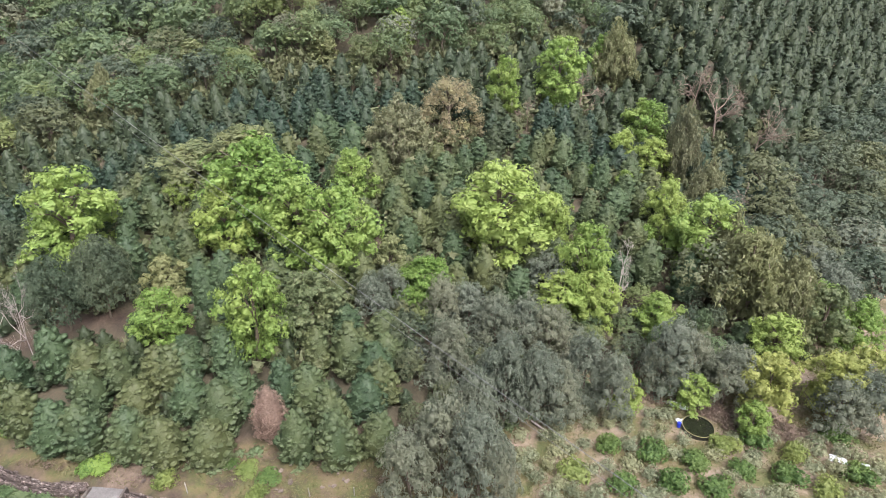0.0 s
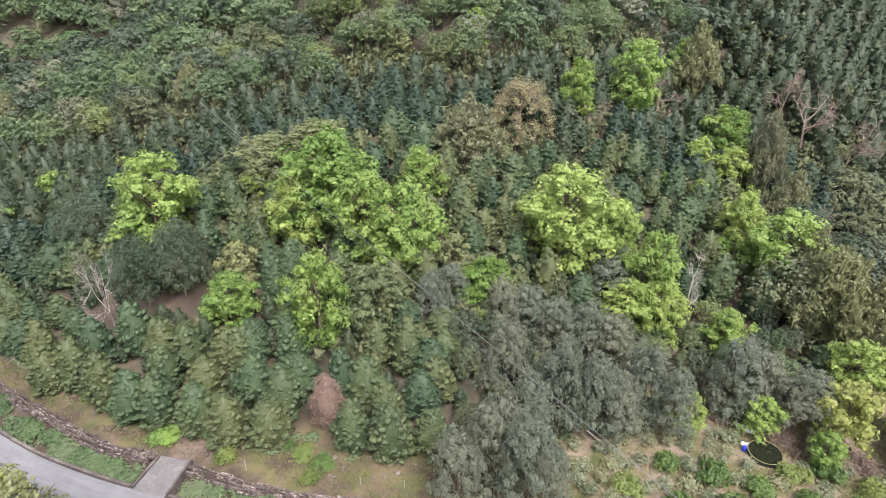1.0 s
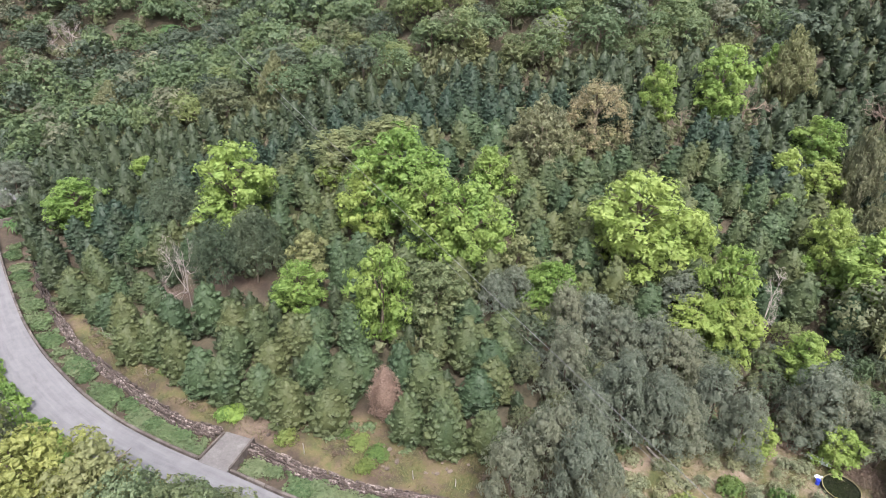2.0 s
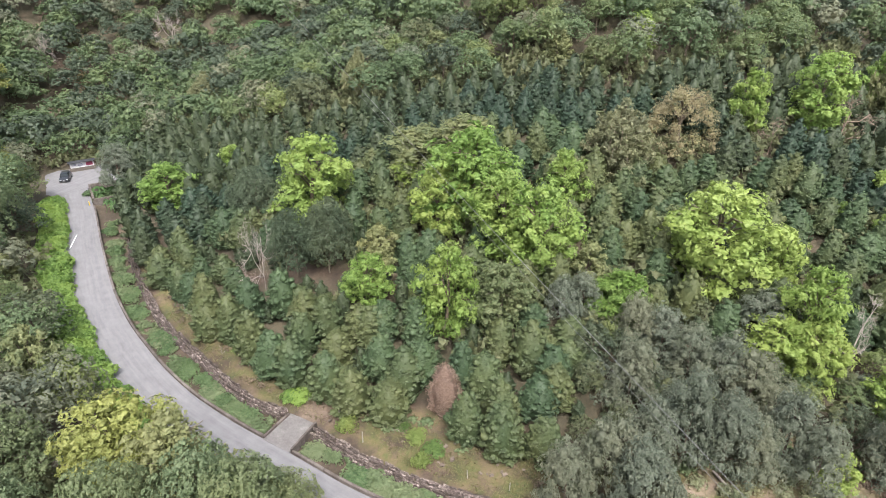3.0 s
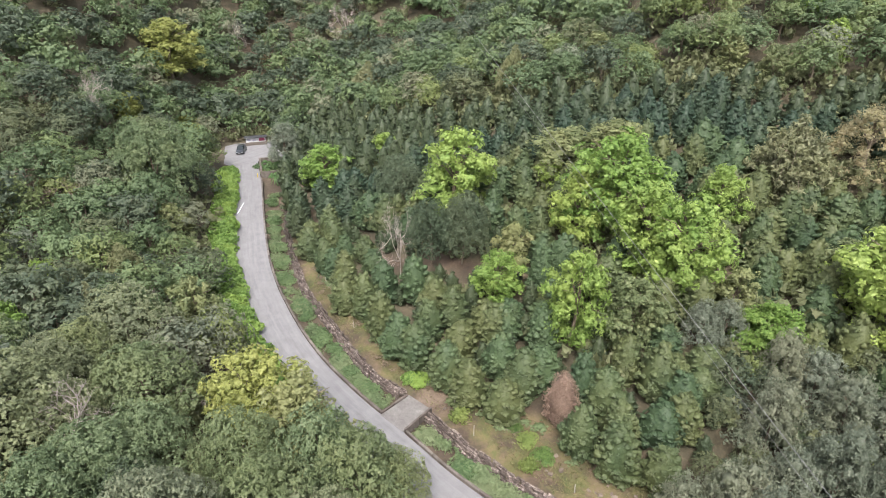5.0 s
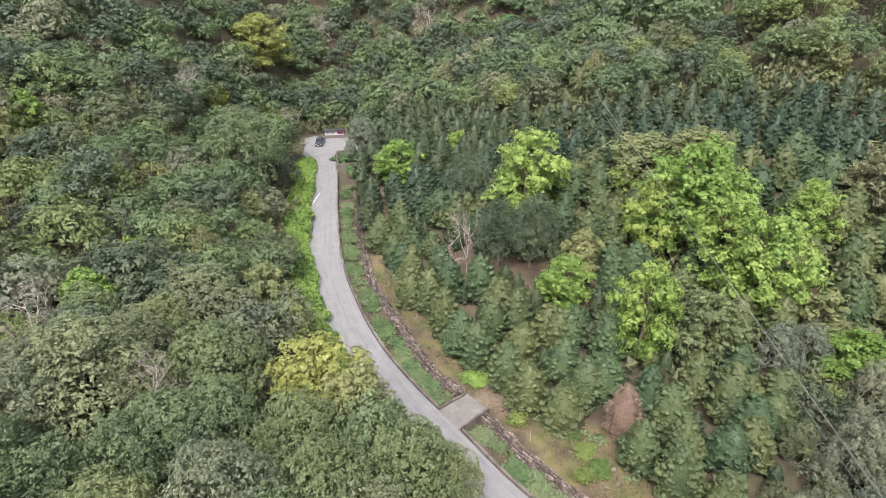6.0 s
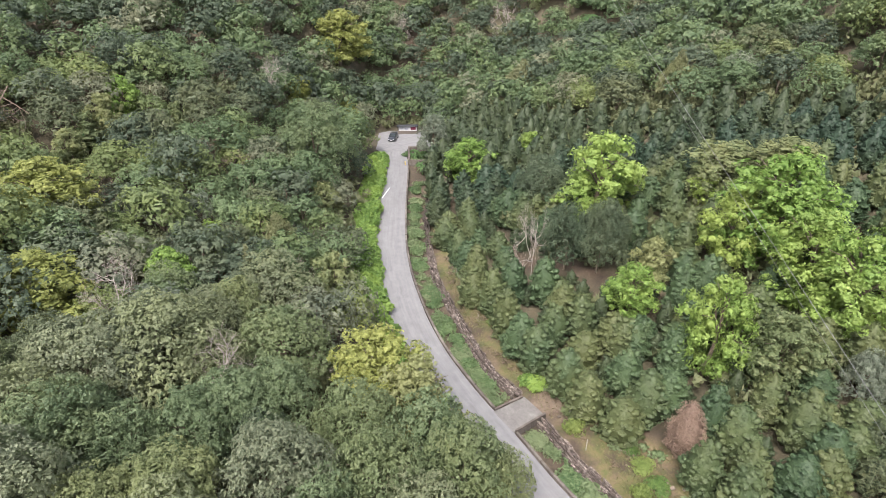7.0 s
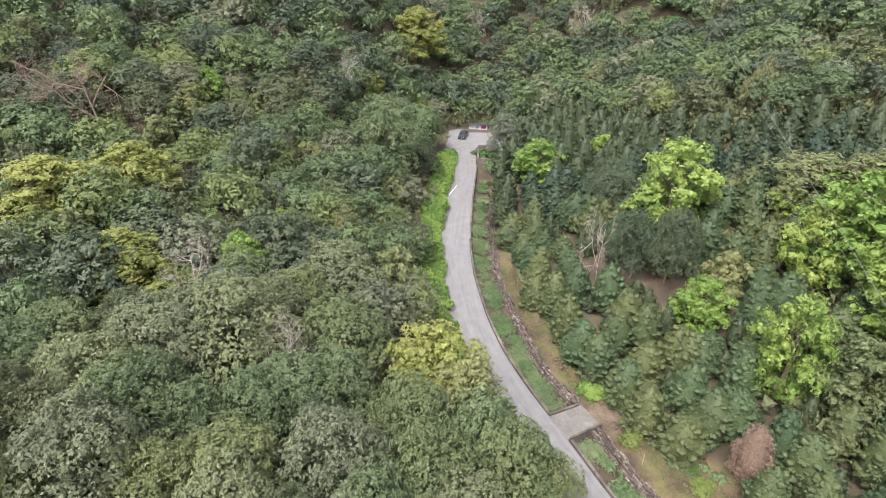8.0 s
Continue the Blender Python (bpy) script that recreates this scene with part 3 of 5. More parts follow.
def frond_heap(seed, count, long, wide, rise, droop, stem=0.0):
    """Arching strap leaves or fronds from one crown: banana plants, palms."""
    rng = np.random.default_rng(seed)
    h = Heap()
    if stem:
        tube(h, [(0, 0, -0.2), (0, 0, stem * 0.5), (0, 0, stem)], [0.16, 0.13, 0.09], 6)
    for i in range(count):
        a = i * 2.39996 + rng.uniform(-0.3, 0.3)
        d, across = np.array([math.cos(a), math.sin(a), 0]), np.array([-math.sin(a), math.cos(a), 0])
        l = long * rng.uniform(0.7, 1.1)
        lift = rise * rng.uniform(0.6, 1.3)
        s = np.linspace(0, 1, 7)
        line = d * (l * s)[:, None] + np.array([0, 0, 1.0]) * (stem + lift * s - droop * s * s)[:, None]
        w = wide * np.array([0.15, 0.6, 0.9, 1.0, 0.9, 0.6, 0.08])
        v = np.concatenate([line - across * w[:, None] * 0.5 - (0, 0, 0.06), line, line + across * w[:, None] * 0.5 - (0, 0, 0.06)])
        q = [(k, k + 1, 7 + k + 1, 7 + k) for k in range(6)] + [(7 + k, 7 + k + 1, 14 + k + 1, 14 + k) for k in range(6)]
        h.add(v, q)
    return h

# ---- the large structure: ground, road, walls ----
rng = np.random.default_rng(7)
TRACK = np.array([(60, 66), (30, 65), (18, 63), (8, 60), (-5, 58), (-20, 57), (-31, 57.5), (-43, 58), (-50, 56), (-58, 58.5), (-75, 70), (-95, 86)])


def spaced(lo, hi, fine_lo, fine_hi, step, far):
    a = [fine_lo]
    d = step
    while a[-1] > lo:
        d *= far
        a.append(a[-1] - d)
    b2 = [fine_hi]
    d = step
    while b2[-1] < hi:
        d *= far
        b2.append(b2[-1] + d)
    return np.array(a[::-1][:-1] + list(np.arange(fine_lo, fine_hi, step)) + b2)


gx, gy = spaced(-2500, 2500, -170, 130, 1.6, 1.25), spaced(-2500, 2500, -30, 165, 1.6, 1.25)
GX, GY = np.meshgrid(gx, gy)
S, ALONG = side(PARAPET, GX, GY)
FT, _ = side(FOOT, GX, GY)
TR, _ = side(TRACK, GX, GY)
GZ = land(GX, GY)
far_out = np.clip((np.hypot(GX, GY) - 260) / 300, 0, 1)
GZ = np.minimum(GZ, 95 + 25 * np.sin(GX * 0.006) * np.cos(GY * 0.005)) * (1 - far_out) + far_out * (70 + 30 * np.sin(GX * 0.006) * np.cos(GY * 0.005))
GZ -= np.where((S < 0.1) & (S > -6.0), 0.12, 0.0)
ny, nx = GX.shape
idx = np.arange(nx * ny).reshape(ny, nx)
quads = np.stack([idx[:-1, :-1], idx[:-1, 1:], idx[1:, 1:], idx[1:, :-1]], -1).reshape(-1, 4)
ground = new("ground", quick_mesh("ground", np.stack([GX, GY, GZ], -1).reshape(-1, 3), quads, [], "ground"))
tagged(ground, "valley ground with leaf litter, red-brown soil and dry grass", "ground", kind="structure")
ground.data.polygons.foreach_set("use_smooth", np.ones(len(quads), bool))
strip = ((S > 4.0) & (FT < 1.5)).astype(float)
on_track = ((GX > -60) & (GX < -30)) | ((GX > 15) & (GX < 24))
bare = np.clip(1.2 - np.abs(TR + 0.3) / 1.6, 0, 1) * (FT > 0) * on_track + strip * 0.9 + ((S > 0) & (S <= 4)) * 0.6 + ((FT > 0) & (FT < 3)) * 0.6
ramp_way = np.clip(1.5 - np.hypot((GX + 29.6) * 0.9, (GY - 40.2) * 0.7) / 2.2, 0, 1)  # bare earth beyond the driveway
orchard = np.clip(np.clip((GX - 4) / 3, 0, 1) * strip + ramp_way * 0.55, 0, 1)
cover = np.stack([np.clip(bare, 0, 1), np.clip(strip - ramp_way, 0, 1), orchard, 0 * S + 1], -1).reshape(-1, 4).astype(np.float32)
layer = ground.data.color_attributes.new("cover", "FLOAT_COLOR", "POINT")
layer.data.foreach_set("color", cover.ravel())


def resample(line, step):
    out, carry = [], 0.0
    for (ax, ay), (bx, by) in zip(line[:-1], line[1:]):
        n = math.hypot(bx - ax, by - ay)
        d = carry
        while d < n:
            out.append((ax + (bx - ax) * d / n, ay + (by - ay) * d / n))
            d += step
        carry = d - n
    out.append(tuple(line[-1]))
    p = np.array(out)
    for _ in range(8):
        p[1:-1] = (p[:-2] + 2 * p[1:-1] + p[2:]) / 4
    return p


def offset(p, s):
    """The line moved by s metres to its north."""
    d = np.gradient(p, axis=0)
    d = d / np.linalg.norm(d, axis=1, keepdims=True)
    return p + np.stack([d[:, 1], -d[:, 0]], 1) * s


EDGE = resample(PARAPET[1:14], 1.0)


def band(line, s_in, s_out, z0, z1, name, material, wob=0.0, seed=1):
    """A solid strip that follows a line from side s_in to side s_out, from z0 up to z1."""
    r = np.random.default_rng(seed)
    a = offset(line, s_in)
    b2 = offset(line, s_out)
    if wob:
        b2 = b2 + r.normal(0, wob, b2.shape)
    n = len(line)
    v = np.concatenate([np.c_[a, np.full(n, z1)], np.c_[b2, np.full(n, z1)], np.c_[a, np.full(n, z0)], np.c_[b2, np.full(n, z0)]])
    q = []
    for i in range(n - 1):
        q += [(i, i + 1, n + i + 1, n + i), (2 * n + i, 3 * n + i, 3 * n + i + 1, 2 * n + i + 1), (i, 2 * n + i, 2 * n + i + 1, i + 1), (n + i, n + i + 1, 3 * n + i + 1, 3 * n + i)]
    q += [(0, n, 3 * n, 2 * n), (n - 1, 3 * n - 1, 4 * n - 1, 2 * n - 1)]
    me = mesh_of(name, v, q, material)
    uvl = me.uv_layers.new(name="along")
    for lp, l in zip(me.loops, uvl.data):
        k = lp.vertex_index
        l.uv = (s_in if (k // n) % 2 == 0 else s_out, float(k % n))
    return me


road = tagged(new("road", band(EDGE, 0.02, -5.3, -0.3, 0.03, "road", "road_concrete", 0.12)), "narrow pale grey worn concrete lane curving through the valley", "road", kind="structure")


def slab(name, outline, z0, z1, material, label, category="pavement", kind="structure"):
    bm = bmesh.new()
    vs = [bm.verts.new((x, y, z1)) for x, y in outline]
    f = bm.faces.new(vs)
    if f.normal.z < 0:
        f.normal_flip()
    bm.normal_update()
    ex = bmesh.ops.extrude_face_region(bm, geom=[f])
    for v in ex["geom"]:
        if isinstance(v, bmesh.types.BMVert):
            v.co.z = z0
    bmesh.ops.recalc_face_normals(bm, faces=bm.faces)
    me = bpy.data.meshes.new(name)
    bm.to_mesh(me)
    bm.free()
    me.materials.append(MAT[material])
    uvl = me.uv_layers.new(name="along")
    for lp, l in zip(me.loops, uvl.data):
        c = me.vertices[lp.vertex_index].co
        l.uv = (c.x, c.y)
    return tagged(new(name, me), label, category, kind=kind)


slab("parking_lot", [(-104.6, 75.6), (-101.5, 79.5), (-107.5, 86.5), (-113, 85.2), (-118.5, 79.5), (-119, 74.5), (-113, 69.5), (-106, 69.5)], -0.3, 0.036, "road_concrete", "pale concrete turning area at the end of the lane")
slab("driveway", [(-32.6, 33.4), (-29.2, 32.95), (-28.9, 37.2), (-32.1, 37.5)], -0.9, 0.05, "pad_concrete", "grey concrete slab bridging the planting bed")


def wall_run(parent, line, half, z0, z1, seg=2.0, nm="segment"):
    """A low wall in cast lengths, each with a small rounded edge and its own slight step."""
    r = np.random.default_rng(3)
    n = max(1, int(len(line) / seg))
    ids = np.linspace(0, len(line) - 1, n + 1)
    for k in range(n):
        ax, ay = [np.interp(ids[k], np.arange(len(line)), line[:, j]) for j in (0, 1)]
        bx, by = [np.interp(ids[k + 1], np.arange(len(line)), line[:, j]) for j in (0, 1)]
        l = math.hypot(bx - ax, by - ay)
        top = z1 + r.uniform(-0.03, 0.03)
        bm = bmesh.new()
        box(bm, (l - 0.02, half * 2, top - z0), Matrix.Translation(((ax + bx) / 2, (ay + by) / 2, (z0 + top) / 2)) @ Matrix.Rotation(math.atan2(by - ay, bx - ax), 4, "Z"), 0.03)
        part(nm, bm, "kerb_concrete", parent)


def thing(name, x=0, y=0, z=0, label="", category="", group="", kind=""):
    o = new(name)
    o.empty_display_size = 0.4
    o.matrix_basis = pose(x, y, z)
    return tagged(o, label, category, group, kind)


par = thing("parapet_wall", label="low weathered brown concrete parapet along the lane", category="wall", kind="structure")
W = offset(EDGE, 0.14)
wall_run(par, W[(W[:, 0] > -29.2) & (W[:, 0] < 10)], 0.14, -0.9, 0.42)
wall_run(par, W[(W[:, 0] < -32.6) & (W[:, 0] > -96)], 0.14, -0.9, 0.42)
kerb = thing("driveway_kerb", label="low concrete edge beams of the driveway slab", category="kerb", kind="structure")
for ax, ay, bx, by in ((-32.65, 33.6, -32.15, 37.3), (-29.1, 33.2, -28.85, 37.3)):
    wall_run(kerb, np.array([(ax, ay), ((ax + bx) / 2, (ay + by) / 2), (bx, by)]), 0.12, -0.9, 0.3, 1.5, "beam")
pw = thing("planter_wall", label="dark concrete planter walls round banana plants", category="wall", kind="structure")
for pts in ([(-104.6, 75.3), (-100.6, 79.3)], [(-104.6, 75.3), (-97.5, 70.2)], [(-97.5, 70.2), (-94.4, 74.0)]):
    (ax, ay), (bx, by) = pts
    wall_run(pw, np.stack([np.linspace(ax, bx, 5), np.linspace(ay, by, 5)], 1), 0.2, -0.9, 0.75, 2.5)

# rubble bank between planting bed and grass strip
STONE = []
for k in range(6):
    r = np.random.default_rng(40 + k)
    bm = bmesh.new()
    box(bm, (1, 1, 1), Matrix(), 0.16)
    bmesh.ops.triangulate(bm, faces=[f for f in bm.faces if len(f.verts) > 4])
    for v in bm.verts:
        v.co += Vector(r.normal(0, 0.07, 3))
    me = bpy.data.meshes.new("stone")
    bm.to_mesh(me)
    bm.free()
    me.materials.append(MAT["rubble"])
    STONE.append(me)
bank = thing("rubble_bank", label="rough pale and dark rubble stone retaining bank", category="stone wall", kind="structure")
BANKLINE = resample(np.array([(-8, 34.6), (-15.5, 34.4), (-22.5, 34.9), (-28.5, 36.4), (-32.4, 37.3), (-37.5, 37.6), (-46.5, 41.0), (-57, 45.3), (-64.6, 50.0), (-74.5, 56.9), (-80, 62)]), 0.5)
spare = Heap()
count = 0
TIER = ((0.0, -0.42), (0.2, -0.28), (0.42, -0.14), (0.66, -0.04), (0.88, 0.0))
for row, (off, z) in enumerate(TIER):
    L2 = offset(BANKLINE, off - 0.5)
    i = 0.0
    while i < len(L2) - 3:
        ln = rng.uniform(0.4, 1.5)
        j = min(len(L2) - 1.01, i + ln / 0.5)
        p, q2 = [np.array([np.interp(u, np.arange(len(L2)), L2[:, c]) for c in (0, 1)]) for u in (i, j)]
        mid = (p + q2) / 2
        i = j + rng.uniform(0, 0.25)
        if -32.9 < mid[0] < -28.7 and mid[1] < 37.9:
            continue
        m4 = pose(mid[0] + rng.normal(0, 0.05), mid[1] + rng.normal(0, 0.05), z + rng.uniform(-0.12, 0.08), rng.uniform(-9, 9), rng.uniform(-9, 9), math.degrees(math.atan2(q2[1] - p[1], q2[0] - p[0])) + rng.uniform(-8, 8)) @ Matrix.Diagonal((ln, rng.uniform(0.14, 0.3), rng.uniform(0.4, 0.6), 1))
        if count < 300 and mid[0] > -66:
            o = new("stone", STONE[int(rng.integers(6))])
            o.parent, o.matrix_basis = bank, m4
            count += 1
        else:
            me = STONE[int(rng.integers(6))]
            v = np.array([(m4 @ x.co)[:] for x in me.vertices])
            me.calc_loop_triangles()
            spare.add(v, (), [t.vertices[:] for t in me.loop_triangles])
if spare.n:
    tagged(part("rubble", spare.mesh("rubble", "rubble"), "rubble", bank), kind="stuff")

# ---- plant varieties ----
def grown(h, name, material):
    return h.mesh(name, material)


TR_CON = [trunk_mesh("trunk", 7.0, 0.14, np.random.default_rng(60 + i), 0, 1.0) for i in range(2)]
TR_BRO = [trunk_mesh("trunk", 7.0, 0.17, np.random.default_rng(70 + i), 5, 2.3) for i in range(3)]
for i in range(12):
    front = i < 7
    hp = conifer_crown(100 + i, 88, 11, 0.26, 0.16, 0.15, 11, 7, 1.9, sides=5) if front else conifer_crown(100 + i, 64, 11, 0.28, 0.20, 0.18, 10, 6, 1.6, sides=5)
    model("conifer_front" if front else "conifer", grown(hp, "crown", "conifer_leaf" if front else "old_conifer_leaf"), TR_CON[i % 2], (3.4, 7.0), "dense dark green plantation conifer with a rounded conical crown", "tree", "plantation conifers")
model("dead_conifer", grown(conifer_crown(120, 170, 22, 0.30, 0.20, 0.06, 8, 6, tilt=0.9, sides=0), "crown", "dead_leaf"), TR_CON[0], (3.4, 7.0), "dead rust-brown conifer among green plantation trees", "tree")
BROAD = {"broad_leaf": "dark green broadleaf tree in dense hillside forest", "broad_green": "fresh green broadleaf tree in dense hillside forest", "broad_dull": "greyish green broadleaf tree in dense hillside forest"}
for j, (mat, lab) in enumerate(BROAD.items()):
    for i in range(4):
        hp = broad_crown(200 + 10 * j + i, 100, 14, 15 + 3 * i, 0.45, 0.30, 0.21, core=0.0, fill=0.45, tilt=0.25, r=(1.0 + 0.05 * i, 1.7 + 0.05 * i), flat=(0.8, 0.6, 0.85, 0.65)[i])
        model(mat, grown(hp, "crown", mat), TR_BRO[i % 3], (6.4, 7.0), lab, "tree", "hillside broadleaf trees")
for j, mat in enumerate(("broad_green", "broad_dull", "broad_leaf")):
    for i in range(3):
        hp = broad_crown(230 + 10 * j + i, 460, 16, 22 + 4 * i, 0.35, 0.20, 0.135, 7.4, 7.6, 2.0, (1.15, 1.85), (0.8, 0.65, 0.85)[i], core=0.0, fill=0.42)
        model(mat + "_near", grown(hp, "crown", mat + "_fine"), TR_BRO[i], (7.8, 7.6), BROAD[mat].replace("dense hillside forest", "the wood above the lane"), "tree", "hillside broadleaf trees")
for i in range(4):
    model("lime", grown(airy_crown(300 + i, 210, 16, 34 + 4 * i, 0.30, 0.24, 0.15), "crown", "lime_leaf"), TR_BRO[i % 3], (5.2, 7.0), "bright lime-green spring broadleaf tree standing among dark conifers", "tree", "lime-green spring trees")
    model("yellow", grown(airy_crown(320 + i, 200, 15, 30 + 2 * i, 0.30, 0.27, 0.19, low=2.2), "crown", "yellow_leaf"), TR_BRO[i % 3], (5.2, 7.0), "yellow-green flowering broadleaf tree in the forest", "tree", "yellow-green trees")
for i in range(3):
    model("olive", grown(airy_crown(340 + i, 200, 15, 34, 0.30, 0.27, 0.19), "crown", "olive_leaf"), TR_BRO[i % 3], (5.2, 7.0), "pale olive-green broadleaf tree among conifers", "tree", "olive trees")
    model("acacia", grown(broad_crown(360 + i, 300, 16, 30, 0.34, 0.22, 0.12, r=(0.85, 1.35), flat=0.75, low=0.9, core=0.5), "crown", "acacia_leaf"), TR_BRO[i % 3], (6.2, 7.0), "grey-green feathery tree with fine foliage beside the orchard", "tree", "grey-green trees")
    PL = plume_crown(380 + i, 40, 90)
    model("bamboo", grown(PL[0], "crown", "bamboo_leaf"), grown(PL[1], "culms", "brown_bark"), (7.2, 8.0), "clump of brownish bamboo with drooping feathery plumes", "bamboo", "bamboo clumps")
TR_BIG = trunk_mesh("trunk", 11.0, 0.28, np.random.default_rng(78), 8, 3.6)
for i in range(2):
    model("lime_big", grown(airy_crown(330 + i, 400, 13, 64, 0.40, 0.31, 0.20, 9.0, 11.0, 1.2), "crown", "lime_leaf"), TR_BIG, (9.2, 11.0), "tall bright lime-green spring tree standing among dark conifers", "tree", "lime-green spring trees")
    model("yellow_big", grown(airy_crown(334 + i, 400, 15, 60, 0.42, 0.30, 0.20, 9.0, 11.0, 2.6), "crown", "yellow_leaf"), TR_BIG, (9.2, 11.0), "broad yellow-green flowering tree in the forest", "tree", "yellow-green trees")
model("olive_big", grown(airy_crown(338, 400, 15, 60, 0.42, 0.30, 0.20, 9.0, 11.0, 1.6), "crown", "olive_leaf"), TR_BIG, (9.2, 11.0), "tall pale olive-green broadleaf tree among conifers", "tree", "olive trees")
model("orange", grown(broad_crown(390, 800, 11, 90, 0.5, 0.20, 0.09, 10.5, 10.0, 1.5, (0.6, 1.0), 0.8, core=0.4), "crown", "orange_leaf"), TR_BIG, (10.6, 10.0), "thin orange-tan budding tree above the conifers", "tree")
for i in range(3):
    model("bare_pale", grown(bare_crown(400 + i), "bough", "pale_bark"), None, (6.0, 8.0), "leafless pale grey tree with bare twigs", "tree", "bare trees")
    model("bare_brown", grown(bare_crown(410 + i, thick=0.13), "bough", "brown_bark"), None, (6.0, 8.0), "leafless brown tree with bare twigs", "tree", "bare trees")
for i in range(2):
    model("bare_pale_big", grown(bare_crown(405 + i, thick=0.09, depth=6), "bough", "pale_bark"), None, (6.0, 8.0), "tall leafless pale grey tree full of fine twigs", "tree", "bare trees")
    model("bare_brown_big", grown(bare_crown(418 + i, thick=0.09, depth=6), "bough", "brown_bark"), None, (6.0, 8.0), "large leafless brown tree full of fine twigs", "tree", "bare trees")
model("sapling", grown(bare_crown(416, 2.0, 2.2, 0.05, 3), "bough", "pale_bark"), None, (2.2, 2.0), "small leafless pale sapling on the grass strip", "sapling", "dead saplings")
for i in range(3):
    model("hedge", grown(bush_heap(420 + i, 540, 0.24, 0.17, 9), "foliage", "hedge_leaf"), None, (2.0, 1.3), "bright green leafy shrub along the lane's edge", "shrub", "roadside hedge shrubs")
    model("bed", grown(bush_heap(430 + i, 480, 0.22, 0.15, 7), "foliage", "bed_leaf"), None, (2.0, 1.3), "low green garden shrub in the roadside bed", "shrub", "planting bed shrubs")
    model("orchard", grown(bush_heap(440 + i, 420, 0.18, 0.09, 9, core=0.4), "foliage", "orchard_leaf"), None, (2.0, 1.3), "sparse grey-green orchard sapling on bare soil", "fruit tree", "orchard saplings")
    model("citrus", grown(bush_heap(450 + i, 600, 0.18, 0.13, 8), "foliage", "citrus_leaf"), None, (2.0, 1.3), "round glossy green citrus bush in the orchard", "fruit tree", "citrus bushes")

# ---- trees that stand out, each at its own place: (x, y, height, width) ----
def planted(kind, rows, name, grow=1.0, parts=("crown", "trunk")):
    for x, y, high, wide in rows:
        high = min(high * 1.22, 12.5) if kind == "bare_pale" else high
        plant(kind + "_big" if wide * grow > (9.5 if kind == "bare_brown" else 6.8 if kind == "bare_pale" else 5.9) and kind + "_big" in MODELS else kind, x, y, wide * grow, high, rng, name, parts=parts)
        TAKEN.append((x, y, wide * (0.26 if kind == "bamboo" else 0.45 if kind == "dead_conifer" else 0.36)))
        if kind == "dead_conifer":
            TAKEN.append((x + 0.6, y - 2.6, 1.7))
        d = math.hypot(x, y)
        if high > 7:
            TAKEN.append((x - x / d * 2.2, y - y / d * 2.2, wide * 0.2))


TAKEN = []
LIME = [(-45.9, 65.4, 14.0, 9.6), (-23.1, 68.9, 13.6, 10.4), (-12.4, 62.5, 12.6, 8.0), (-17.2, 64.2, 11.5, 7.4), (-26.9, 66.7, 10.5, 6.4), (-12.1, 74.9, 8.4, 5.0), (7.3, 69.1, 14.0, 10.6), (17.4, 63.2, 11.8, 5.8), (-31.6, 54.4, 7.1, 5.1), (-20.2, 52.1, 12.4, 6.0), (-1.6, 60.0, 6.8, 4.9), (10.2, 99.9, 9.6, 6.0), (20.1, 105.3, 12.9, 9.8), (28.0, 89.4, 7.6, 5.1), (32.6, 87.8, 7.6, 6.5), (34.1, 97.9, 9.5, 8.6), (26.3, 80.0, 4.9, 2.7), (29.8, 72.3, 9.9, 4.6), (33.8, 68.1, 11.9, 8.1), (21.9, 81.9, 4.3, 2.4), (27.6, 71.4, 4.0, 2.6)]
LIME2 = [(31.5, 66.3, 4.5, 3.3), (35.2, 67.2, 5.5, 3.8), (37.6, 53.9, 7.5, 5.4), (47.2, 61.7, 7.1, 5.8), (25.5, 58.6, 6.4, 4.2), (14.6, 61.2, 6.2, 6.6), (18.5, 59.8, 8.1, 4.8), (14.9, 71.8, 8.5, 4.5), (31.0, 43.9, 4.2, 2.7), (26.1, 47.7, 4.7, 3.2), (31.4, 120.5, 9.4, 4.8), (-1.9, 60.6, 5.9, 6.0), (-73.1, 80.5, 5.9, 4.3), (-78.3, 70.4, 8.7, 7.9), (-35.1, 74.8, 5.7, 3.8), (19.1, 48.0, 4.2, 3.1), (49.7, 58.0, 7.1, 4.9), (60.4, 75.8, 4.2, 3.0)]
OLIVE = [(-28.1, 80.9, 6.9, 9.3), (-14.6, 54.8, 7.9, 6.9), (-6.4, 63.2, 5.9, 4.1), (3.7, 73.9, 6.4, 6.9), (-33.2, 60.9, 6.4, 4.4), (-35.1, 78.3, 7.0, 9.4), (-33.6, 24.2, 10.4, 7.7)]
YELLOW = [(33.4, 46.8, 7.6, 4.6), (40.0, 46.9, 7.6, 5.0), (43.8, 47.6, 7.8, 4.7), (-39.2, 23.5, 10.5, 8.1), (-80.7, -5.4, 9.8, 11.3), (-85.7, 4.2, 10.4, 11.1), (-66.2, -0.4, 7.8, 9.6), (-140.8, 80.3, 14.0, 13.2), (-120.1, 68.8, 5.5, 5.4), (-118.1, 56.6, 6.8, 5.1), (-75.8, -8.3, 7.4, 6.9), (-37.5, -9.1, 4.7, 2.8)]
